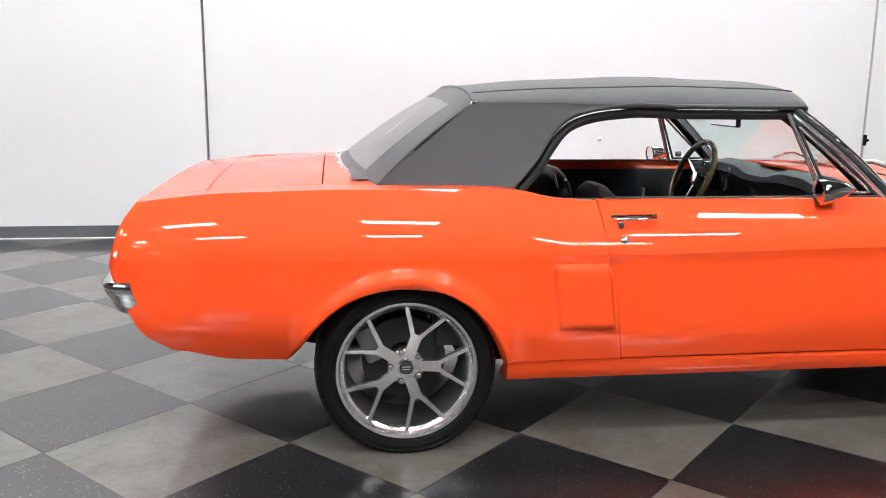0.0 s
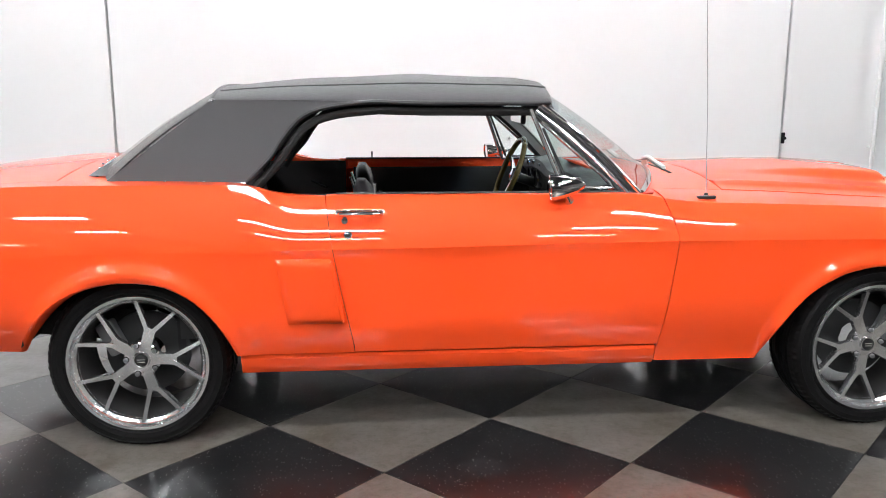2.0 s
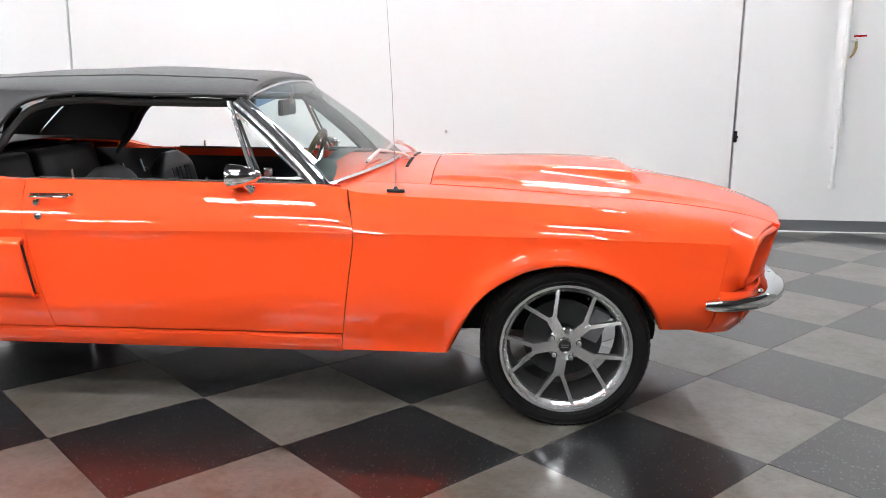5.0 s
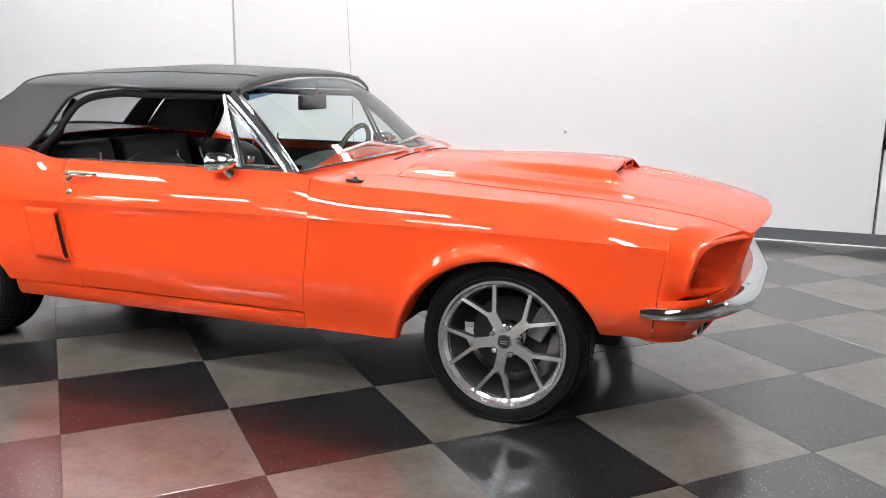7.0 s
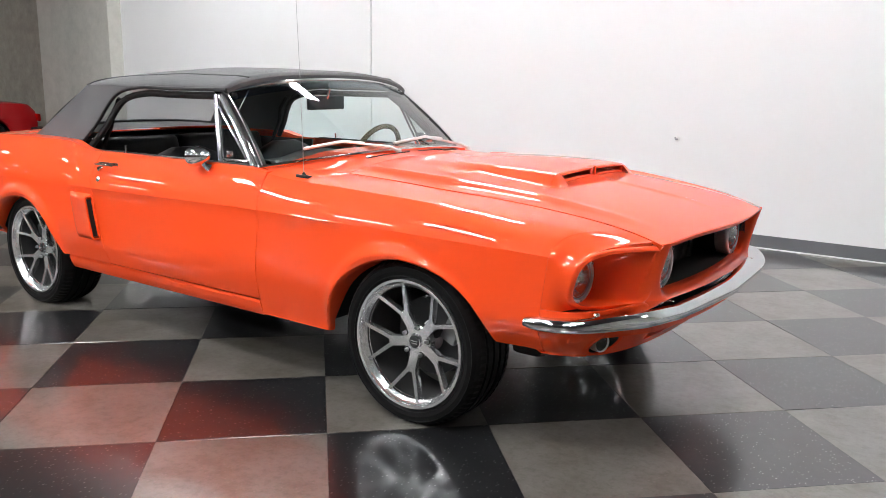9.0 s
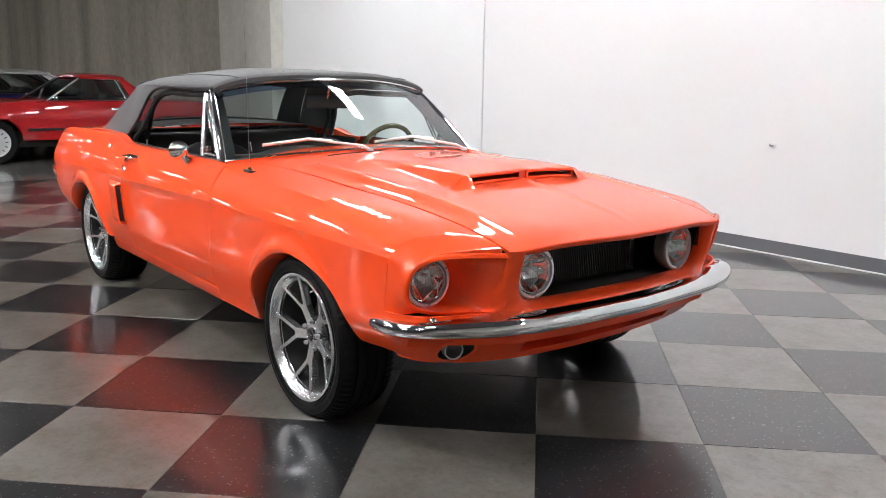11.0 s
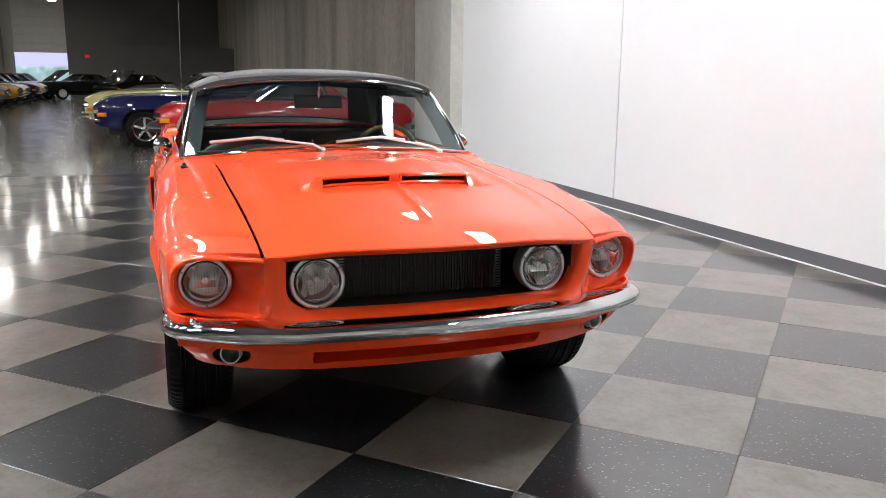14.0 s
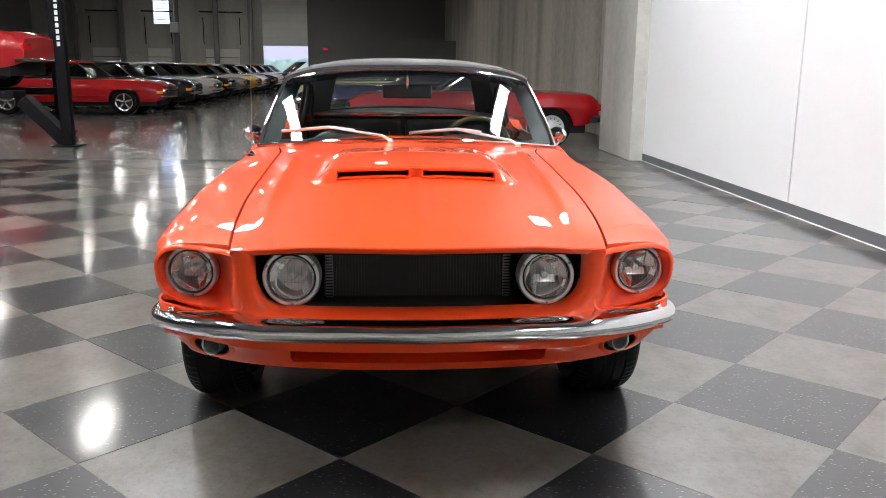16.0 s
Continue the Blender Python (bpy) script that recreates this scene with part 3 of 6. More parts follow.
def arch_stations(a, b, arch, n):
    keep = [x for x in np.linspace(a, b, n)]
    fine = [p + (q - p) * t for p, q in zip(arch[0], arch[0][1:]) for t in (0, 0.25, 0.5, 0.75)] + [arch[0][-1]]
    return sorted(set(round(float(x), 4) for x in keep + fine if a <= x <= b))


# door
door_xs = np.linspace(0, 1, 24)


def door_side():
    rows = []
    for u in door_xs:
        row = []
        zs = list(0.339 + (0.735 - 0.339) * np.linspace(0, 1, 16)) + list(0.735 + (0.903 - 0.735) * np.linspace(0, 1, 9)[1:])
        for z in zs:
            x = door_rear(z) + 0.0015 + (door_front(z) - 0.003 - door_rear(z)) * u
            f = (z - 0.735)
            zz = crease_z(x) + f * ((belt_z(x) - crease_z(x)) / 0.168 if f > 0 else (crease_z(x) - 0.339) / 0.396)
            row.append((x, -half_width(x, zz), zz))
        x = row[-1][0]
        for dy, dz in ((0.012, 0.003), (0.03, 0.003), (0.034, -0.01), (0.036, -0.05)):
            row.append((x, -(half_width(x, belt_z(x)) - dy), belt_z(x) + dz))
        rows.append(row)
    return sheet(rows, flip=True)


doors = both_sides("door", door_side(), ORANGE, car)

# front fender with the nose side
fender_xs = arch_stations(0.565, 2.105, FRONT_ARCH, 40)


def fender_slant(x, z):
    lead = (door_front(z) + 0.0015 - 0.565) * max(0.0, 1 - (x - 0.565) / 0.25)
    return lead + (nose_seam(z) - 0.0015 - 1.95) * max(0.0, 1 - (1.95 - x) / 0.25)


def nose_strip(x, t):
    return 0.27 * t ** 1.4 * max(0.0, (x - 1.80) / 0.305) if x > 1.80 else 0.0


def fade(x):
    return max(0, (x - 1.45) / 0.5 * 16)


nose_seam = smooth_curve([0.29, 0.39, 0.56, 0.70, 0.82], [1.915, 1.930, 1.950, 1.968, 1.985])
nose_edge = smooth_curve([0.384, 0.46, 0.55, 0.62, 0.70, 0.77, 0.82], [1.90, 1.985, 2.035, 2.055, 2.075, 2.095, 2.105])
both_sides("front_fender", side_sheet([x for x in fender_xs if x < 1.949] + [1.95], low_front, lambda x: (hood_edge(x) + 0.002, hood_rim(x)), fender_slant, strip=nose_strip, soft=fade), ORANGE, car)


def nose_x(y, z):
    """Front edge of the nose: swept back from the grille to the fender's side."""
    s = min(1.0, max(0.0, (NOSE_Y - y) / 0.332))
    return nose_edge(z) + 0.180 * (0.7 * s + 0.3 * s * s * (3 - 2 * s))


def lamp_opening(a):
    """Edge of the lamp opening, seen from ahead: a rounded rectangle, squarer towards the grille."""
    ca, sa = math.cos(a), math.sin(a)
    e = 0.70 if ca > 0 else 0.30
    y = 0.664 + (0.168 if ca > 0 else 0.119) * math.copysign(abs(ca) ** e, ca)
    z = 0.643 + 0.095 * math.copysign(abs(sa) ** e, sa)
    return nose_x(y, z), y, z


NOSE_Y, ROLL = 0.832, 0.014
seam_rows = side_sheet([1.90, 1.95], low_front, lambda x: (hood_edge(x) + 0.002, hood_rim(x)), fender_slant, strip=nose_strip, soft=fade)[0]
half = len(seam_rows) // 2
start = [(Vector(seam_rows[half + k]) + Vector((0.0012, 0, 0)), (Vector(seam_rows[half + k]) - Vector(seam_rows[k])).normalized()) for k in range(half) if seam_rows[half + k][2] > 0.53]
belt_at = max(range(len(start)), key=lambda k: start[k][0].z if k <= len(start) - 5 else -1)
corner_a = math.acos(((0.664 - 0.586) / 0.119) ** (1 / 0.30))
corner_a = math.pi - corner_a
nose_rows = []
for k, (p, d) in enumerate(start):
    if k <= belt_at:
        a = -0.30 * math.pi + (0.30 + 0.26) * math.pi * k / belt_at
    else:
        a = 0.26 * math.pi + (corner_a - 0.26 * math.pi) * (k - belt_at) / (len(start) - 1 - belt_at)
    ox, oy, oz = lamp_opening(a)
    o2, o1 = lamp_opening(a + 0.01), lamp_opening(a - 0.01)
    out = Vector((0, o2[2] - o1[2], -(o2[1] - o1[1]))).normalized()
    q = Vector((ox - ROLL, -(oy + ROLL * out.y), oz + ROLL * out.z))
    span = (q - p).length
    end = (Vector((1, 0.25 * out.y, -0.25 * out.z)).normalized() * 0.35 + (q - p) / span * 0.65).normalized()
    row = []
    for t in np.linspace(0, 1, 12):
        h00, h10, h01, h11 = 2 * t ** 3 - 3 * t * t + 1, t ** 3 - 2 * t * t + t, 3 * t * t - 2 * t ** 3, t ** 3 - t * t
        row.append(tuple(p * h00 + d * span * h10 + q * h01 + end * span * h11))
    nose_rows.append(row)
for it in range(8):       # soften the corner between the seam and the opening
    was = [[Vector(p) for p in r] for r in nose_rows]
    for k in range(1, len(nose_rows) - 1):
        for i in range(1, 11):
            soft_p = was[k][i] * 0.4 + (was[k - 1][i] + was[k + 1][i]) * 0.2 + (was[k][i - 1] + was[k][i + 1]) * 0.1
            nose_rows[k][i] = tuple(was[k][i].lerp(soft_p, min(1.0, i / 5)))
for i in range(12):       # the inner edge follows the hood
    x = nose_rows[-1][i][0]
    gap = Vector((x, -(hood_edge(x) + 0.002), hood_rim(x))) - Vector(nose_rows[-1][i])
    for k in range(belt_at, len(start)):
        w = ((k - belt_at) / (len(start) - 1 - belt_at)) ** 1.5
        nose_rows[k][i] = tuple(Vector(nose_rows[k][i]) + gap * w)
both_sides("nose_extension", sheet(nose_rows), ORANGE, car)

# rear quarter
quarter_xs = arch_stations(-2.345, -0.640, REAR_ARCH, 48)
deck_edge = smooth_curve([-2.36, -2.2, -1.66, -1.5, -1.0, -0.8, -0.64], [0.64, 0.66, 0.66, 0.70, 0.715, 0.735, 0.745])
deck_rim = smooth_curve([-2.36, -2.2, -1.66, -1.5, -1.04, -0.84, -0.64], [0.905, 0.922, 0.953, 0.956, 0.950, 0.912, 0.900])


def quarter_slant(x, z):
    lead = (door_rear(z) - 0.0015 + 0.640) * max(0.0, 1 - (-0.640 - x) / 0.22)
    return lead + ((x + 2.0) * ((tail_edge(z) + 2.0) / -0.345 - 1) if x < -2.0 else 0.0)


tail_edge = smooth_curve([0.36, 0.40, 0.464, 0.54, 0.62, 0.70, 0.78, 0.845, 0.918, 0.96], [-2.13, -2.17, -2.262, -2.303, -2.342, -2.362, -2.345, -2.319, -2.268, -2.25])


both_sides("quarter_panel", side_sheet(quarter_xs, low_edge, lambda x: (deck_edge(x) + 0.003, deck_rim(x)), quarter_slant), ORANGE, car)

# rocker
rock = []
for x in np.linspace(-1.012, 0.5315, 14):
    rock.append([(x, -y, z) for y, z in ((0.68, 0.250), (0.770, 0.251), (0.800, 0.256), (0.813, 0.272), (0.821, 0.296), (0.827, 0.318), (0.825, 0.331), (0.78, 0.335))])
v, f = sheet(rock, flip=True)
both_sides("rocker_panel", (v, f + [tuple(range(8))[::-1], tuple(13 * 8 + k for k in range(8))]), ORANGE, car, 0)

# rolled lips of the wheel arches
for arch, cx in ((REAR_ARCH, -1.40), (FRONT_ARCH, 1.355)):
    run = smooth_curve(*arch)
    lip_rows = []
    for x in [p + (q - p) * t for p, q in zip(arch[0], arch[0][1:]) for t in (0, 0.34, 0.67)] + [arch[0][-1]]:
        z = float(run(x))
        y, to = half_width(x, z), Vector((cx - x, 0, 0.26 - z)).normalized()
        y_in = min(0.812, y - 0.025)
        lip_rows.append([(x + to.x * r, -(y + (y_in - y) * d), z + to.z * r) for r, d in ((-0.004, 0.0), (0.003, 0.02), (0.008, 0.10), (0.012, 0.30), (0.017, 0.75), (0.018, 1.0))])
    both_sides("arch_lip", sheet(lip_rows, flip=True), ORANGE, car, 0)

# bonnet with twin scoop
hood_c = smooth_curve([0.70, 0.9, 1.2, 1.6, 1.9, 2.1, 2.2, 2.26, 2.33], [0.942, 0.942, 0.936, 0.908, 0.872, 0.840, 0.819, 0.801, 0.775])


def lip_x(y):
    return 2.322 - 0.082 * (abs(y) / 0.58) ** 2.1


def hood_z(x, y):
    e = hood_edge(x)
    t = min(1.0, abs(y) / e)
    z = hood_c(x) + (hood_rim(x) - hood_c(x)) * t ** 2.6
    # ridge lines
    z += 0.014 * math.exp(-((t - 0.84) / 0.04) ** 2) * min(1, max(0, (2.2 - x) / 0.5)) * min(1, max(0, (x - 0.75) / 0.2))
    z += 0.007 * math.exp(-(y / 0.016) ** 2) * min(1, max(0, (x - 1.55) / 0.08)) * min(1, max(0, (2.27 - x) / 0.2))
    return z


SCOOP_X, SCOOP_W = 1.690, 0.300


def scoop_h(x, y):
    u = (x - 0.87) / (SCOOP_X - 0.87)
    if u <= 0 or u > 1.0001:
        return 0.0
    w = SCOOP_W * (0.86 + 0.14 * u)
    s = (abs(y) - w) / 0.08
    side = 1.0 if s <= 0 else max(0.0, 1 - s) ** 2 * (1 + 2 * min(1, s)) if s < 1 else 0.0
    return 0.040 * u * u * (3 - 2 * u) * side


HOOD_X = 0.856      # rear edge
ys = np.concatenate([np.linspace(-1, -0.86, 5)[:-1], np.linspace(-0.86, 0.86, 71), np.linspace(0.86, 1, 5)[1:]])
hood_rows = []
for u in list(np.linspace(0, 1, 46)):
    row = []
    for v in ys:
        x = HOOD_X + (lip_x(v * 0.58) - HOOD_X) * u
        y = v * (hood_edge(x) - 0.007)
        row.append((x, y, hood_z(x, y)))
    hood_rows.append(row)
lip = []
for dx, dz in ((0.003, -0.004), (0.002, -0.009), (-0.004, -0.016), (-0.012, -0.022), (-0.05, -0.024)):
    lip.append([(p[0] + dx, p[1], p[2] + dz) for p in hood_rows[-1]])
hood = mesh_object("hood", *sheet(hood_rows + lip, flip=True), ORANGE, car, "orange hood with a twin air scoop", 30)
skin(hood, 0.012)
scoop_rows = []
for x in np.linspace(0.87, SCOOP_X, 30):
    row = []
    for y in np.concatenate([np.linspace(-0.420, -0.225, 16)[:-1], np.linspace(-0.225, 0.225, 16), np.linspace(0.225, 0.420, 16)[1:]]):
        row.append((x, y, hood_z(x, y) + scoop_h(x, y) + 0.002))
    scoop_rows.append(row)
front_edge = scoop_rows[-1]
scoop_rows.append([(p[0] + 0.006, p[1], p[2] - min(0.006, scoop_h(SCOOP_X, p[1]))) for p in front_edge])
scoop = mesh_object("hood_scoop", *sheet(scoop_rows, flip=True), ORANGE, hood, "", 30)
# mouth: rim, divider and the dark hole
for s in (-1, 1):
    hole, rim = [], []
    a, b = sorted((s * 0.022, s * 0.286))
    n = 14
    top = [(SCOOP_X + 0.004, y, hood_z(SCOOP_X, y) + scoop_h(SCOOP_X, y) - 0.006) for y in np.linspace(a, b, n)]
    bot = [(SCOOP_X + 0.004, y, hood_z(SCOOP_X, y) + 0.006) for y in np.linspace(a, b, n)]
    deep = [[(p[0] - d, p[1], p[2] - d * 0.10) for p in r] for r in (top, bot) for d in (0.10,)]
    mesh_object("scoop_mouth", *merge(sheet([top, deep[0]]), sheet([bot, deep[1]], True), sheet([deep[0], deep[1]])), VOID, scoop, "dark scoop opening")
    ring = top + bot[::-1] + top[:1]
    mesh_object("scoop_rim", *tube_mesh(ring, 0.007, 8), ORANGE, scoop)
for s in (-1, 1):
    ys_ = np.linspace(0.286, 0.385, 12)
    mesh_object("scoop_cheek", *sheet([[(SCOOP_X + 0.006 + 0.05 * q, s * y, hood_z(SCOOP_X + 0.05 * q, y) + (scoop_h(SCOOP_X, y) - 0.004) * (1 - q * q * (3 - 2 * q)) + 0.001 - 0.004 * q) for y in ys_]
                                       for q in np.linspace(0, 1, 6)], s < 0), ORANGE, scoop, "", 60)
mesh_object("scoop_divider", *box_mesh((SCOOP_X - 0.026, 0, hood_z(SCOOP_X, 0) + 0.010), (0.06, 0.036, 0.040), 0.008), ORANGE, scoop)
mesh_object("scoop_ramp", *sheet([[(x, y, hood_z(x, y) + 0.0015) for y in np.linspace(-0.30, 0.30, 20)] for x in np.linspace(SCOOP_X - 0.1, SCOOP_X + 0.06, 5)], True), ORANGE, scoop)

# cowl
cowl = []
for u in np.linspace(0, 1, 10):
    row = []
    for v in np.linspace(-1, 1, 41):
        x = 0.42 + (HOOD_X - 0.004 - 0.42) * u
        y = v * (hood_edge(max(0.56, x)) - 0.004)
        z = hood_c(0.86) + (hood_rim(x) - hood_c(0.86)) * abs(v) ** 2.6
        row.append((x, y, z + 0.010 * (1 - u) * (1 - v * v)))
    cowl.append(row)
cowl_ob = mesh_object("cowl", *sheet(cowl, flip=True), ORANGE, car)
skin(cowl_ob, 0.012)
for s in (-1, 1):
    for k in range(26):
        y = s * (0.045 + k * 0.0118)
        mesh_object("cowl_vent", *box_mesh((0.735, y, 0.9458 - 0.045 * abs(y / 0.60) ** 2.6), (0.014, 0.006, 0.004)), VOID, cowl_ob)
    shelf = [[(x, s * (0.634 + (0.770 - 0.634) * t), 0.904 - 0.012 * t - 0.10 * max(0, x - 0.50) * t) for t in np.linspace(0, 1, 6)] for x in np.linspace(0.38, 0.60, 6)]
    mesh_object("cowl_side", *sheet(shelf, flip=(s < 0)), ORANGE, cowl_ob)

# boot lid, filler panel and tail
deck_c = smooth_curve([-2.34, -2.2, -1.9, -1.6, -1.4, -1.2], [0.918, 0.938, 0.968, 0.990, 0.985, 0.975])


def deck_sheet(x0, x1, n):
    rows = []
    for x in np.linspace(x0, x1, n):
        rows.append([(x, v * deck_edge(x), deck_c(x) + (deck_rim(x) - deck_c(x)) * abs(v) ** 2.2) for v in np.linspace(-1, 1, 33)])
    return rows


skin(mesh_object("trunk_lid", *sheet(deck_sheet(-2.056, -1.663, 16), flip=True), ORANGE, car, "", 30), 0.012)
skin(mesh_object("trunk_spoiler", *sheet(deck_sheet(-2.262, -2.060, 9), flip=True), ORANGE, car, "", 30), 0.012)
tulip = []
for t in np.linspace(0, 1, 6):
    row = []
    for v in np.linspace(-1, 1, 33):
        x = -1.658 + (0.15 * abs(v) ** 2.3 + 0.09) * t
        row.append((x, v * deck_edge(x), deck_c(x) + (deck_rim(x) - deck_c(x)) * abs(v) ** 2.2))
    tulip.append(row)
skin(mesh_object("tulip_panel", *sheet(tulip, flip=True), ORANGE, car, "", 30), 0.012)
tail = []
for z in np.linspace(0.40, 0.905, 16):
    t = (z - 0.40) / 0.505
    tail.append([(tail_edge(z) + 0.012 + 0.045 * math.sin(math.pi * min(1, max(0, (t - 0.45) / 0.5))) * (1 - abs(v) ** 6), v * (half_width(-2.28, min(z, 0.9)) - 0.012), z) for v in np.linspace(-1, 1, 25)])
skin(mesh_object("tail_panel", *sheet(tail), ORANGE, car), 0.012, 1)
for s in (-1, 1):
    for k in range(3):
        mesh_object("tail_lamp", *box_mesh((-2.305, s * (0.40 + 0.115 * k), 0.775), (0.03, 0.07, 0.15), 0.012), RED_LENS, car, "red vertical tail lamp")
rear_line = [(-2.428, 0.0), (-2.424, 0.40), (-2.412, 0.66), (-2.396, 0.77)]
rear_line += [(-2.332 - 0.060 * math.cos(a), 0.778 + 0.066 * math.sin(a)) for a in np.linspace(0.15, math.pi / 2, 8)] + [(-2.310, 0.845), (-2.290, 0.843)]
rear_line = [(x, -y) for x, y in rear_line[:0:-1]] + rear_line
bump_r = []
for k, (x, y) in enumerate(rear_line):
    a, b = rear_line[max(0, k - 1)], rear_line[min(len(rear_line) - 1, k + 1)]
    n = Vector((-(b[1] - a[1]), b[0] - a[0])).normalized()
    side = min(1.0, max(0.0, (abs(y) - 0.74) / 0.09))
    bump_r.append([(x + n.x * d + lean * side, y + n.y * d, z) for d, z, lean in ((-0.050, 0.652, 0.0), (-0.008, 0.650, 0.0), (0.0, 0.639, 0.0), (-0.002, 0.614, 0.006), (-0.012, 0.576, 0.020), (-0.030, 0.540, 0.034), (-0.050, 0.530, 0.038))])
rb = mesh_object("rear_bumper", *sheet(bump_r, flip=True), CHROME, car, "chrome rear bumper with wrapped ends", 60)
skin(rb, 0.006)

# nose: lamp buckets, panel under the grille and valance


LAMP_Y, LAMP_ZC, LAMP_R = 0.733, 0.642, 0.083
for s in (-1, 1):
    rows = []
    angles = np.linspace(0, 2 * math.pi, 96, endpoint=False)
    for t in np.linspace(0, 1, 14):
        row = []
        for a in angles:
            bx, by, bz = lamp_opening(a)
            ry, rz = LAMP_Y + LAMP_R * math.cos(a), LAMP_ZC + LAMP_R * math.sin(a)
            inner = max(0.0, -math.cos(a))
            ease = t ** 1.3 * (1 - inner) + inner * (0.25 * t + 0.35 * t * t * (3 - 2 * t) + 0.40 * (1 - (1 - t) ** 1.8))
            row.append((2.006 + (bx - 2.006) * ease, s * (ry + (by - ry) * t), rz + (bz - rz) * t))
        rows.append(row)
    for phi in (20, 42, 66, 90, 91):
        row = []
        for a in angles:
            bx, by, bz = lamp_opening(a)
            o2, o1 = lamp_opening(a + 0.01), lamp_opening(a - 0.01)
            out = Vector((0, o2[2] - o1[2], -(o2[1] - o1[1]))).normalized()
            back = ROLL * (1 - math.cos(radians(phi)))
            if phi == 91:
                back += 0.002
            row.append((bx - back, s * (by + out.y * ROLL * math.sin(radians(phi))), bz + out.z * ROLL * math.sin(radians(phi))))
        rows.append(row)
    mesh_object("headlight_surround", *sheet(rows, close=True, flip=(s > 0)), ORANGE, car, "", 75)


def apron_x(y):
    a = abs(y)
    return nose_x(a, 0.55) if a > 0.494 else 2.258 - (2.258 - nose_x(0.494, 0.55)) * (a / 0.494) ** 2


apron = []
for dx, z in ((-0.09, 0.549), (-0.045, 0.557), (-0.018, 0.559), (-0.004, 0.555), (0.008, 0.545), (0.016, 0.531), (0.021, 0.514), (0.019, 0.495), (0.010, 0.470)):
    apron.append([(apron_x(v * 0.828) + dx - 0.012 * max(0, abs(v) - 0.6), v * 0.828, z - 0.032) for v in np.linspace(-1, 1, 55)])
skin(mesh_object("grille_apron", *sheet(apron, flip=True), ORANGE, car, "", 40), 0.006)


def valance_x(y, z):
    t = max(0.0, min(1.0, (0.545 - z) / 0.205))
    w = half_width(1.93, z) + 0.001
    xs, xf = nose_seam(max(0.36, z)) + 0.003, 2.225 - 0.095 * t ** 1.7
    return xs + (xf - xs) * max(0.0, 1 - (min(abs(y), w) / w) ** 2.5) ** 0.4


FOG_Y, FOG_Z = 0.66, 0.410
val = []
for t in np.linspace(0, 1, 46):
    row = []
    for v in np.linspace(-1, 1, 301):
        th = v * math.pi / 2
        a = abs(math.sin(th))
        z = 0.545 + (0.338 + 0.040 * a ** 2.2 - 0.545) * t
        y = math.copysign(a ** 0.8, v) * (half_width(1.93, z) + 0.001)
        x = valance_x(y, z)
        dent = min(1, max(0, (0.405 - abs(y)) / 0.012)) * min(1, max(0, (z - 0.365) / 0.010)) * min(1, max(0, (0.475 - z) / 0.010))
        pocket = ((abs(y) - FOG_Y - 0.006) / 0.070) ** 2 + ((z - FOG_Z) / 0.047) ** 2
        row.append((x - (0.12 + 0.12 * max(0.0, (0.475 - z) / 0.11)) * dent - (0.05 if pocket < 1 else 0.0), y, z))
    val.append(row)
val.append([(p[0] - 0.004, p[1] * 0.998, p[2] - 0.008) for p in val[-1]])
val.append([(p[0] - 0.016, p[1] * 0.992, p[2] - 0.012) for p in val[-2]])
val.append([(p[0] - 0.08, p[1] * 0.95, p[2] - 0.008) for p in val[-3]])
valance = mesh_object("front_valance", *sheet(val, flip=True), ORANGE, car, "", 35)
skin(valance, 0.008)

# rolled surround of the grille mouth, one sheet from the lamp bucket to the middle
def mouth_front(y, z):
    a = abs(y)
    lip = min(1.0, max(0.0, (0.575 - z) / 0.04))
    return nose_x(a, max(z, 0.56)) + 0.046 * max(0.0, 1 - (a / 0.5) ** 2) + 0.012 * lip * lip * (3 - 2 * lip) * min(1.0, max(0.0, (0.56 - a) / 0.1))


MOUTH_R, MOUTH_Y, MOUTH_Z, CORNER = 0.046, 0.499, 0.566, 0.085
contour = [(MOUTH_Y, z, 1.0, 0.0) for z in np.linspace(0.757, MOUTH_Z + CORNER, 12)]
for a in np.linspace(0, math.pi / 2, 18)[1:-1]:
    contour.append((MOUTH_Y - CORNER + CORNER * math.cos(a), MOUTH_Z + CORNER - CORNER * math.sin(a), math.cos(a), -math.sin(a)))
contour += [(y, MOUTH_Z, 0.0, -1.0) for y in np.linspace(MOUTH_Y - CORNER, 0.0, 26)]
contour += [(-y, z, -ny, nz) for y, z, ny, nz in contour[-2::-1]]
rows = []
for o, deep in [(0.0, 0.020), (0.0, 0.008)] + [(MOUTH_R * (1 - math.cos(radians(d))), 0.0) for d in (0, 10, 20, 30, 40, 50, 60, 70, 80, 90)] + [(0.056, 0.0), (0.070, 0.004), (0.085, 0.008), (0.110, 0.016)]:
    row = []
    for y, z, ny, nz in contour:
        wide = min(o, 0.070) + max(0.0, o - 0.070) * 2 * abs(ny * nz)
        yy, zz = y + ny * wide, z + nz * wide
        roll = MOUTH_R * (1 - math.sqrt(max(0.0, 1 - max(0.0, 1 - o / MOUTH_R) ** 2)))
        row.append((mouth_front(yy, zz) - roll - deep + 0.0012, yy, zz))
    rows.append(row)
mesh_object("grille_surround", *sheet(rows, flip=True), ORANGE, car, "", 60)

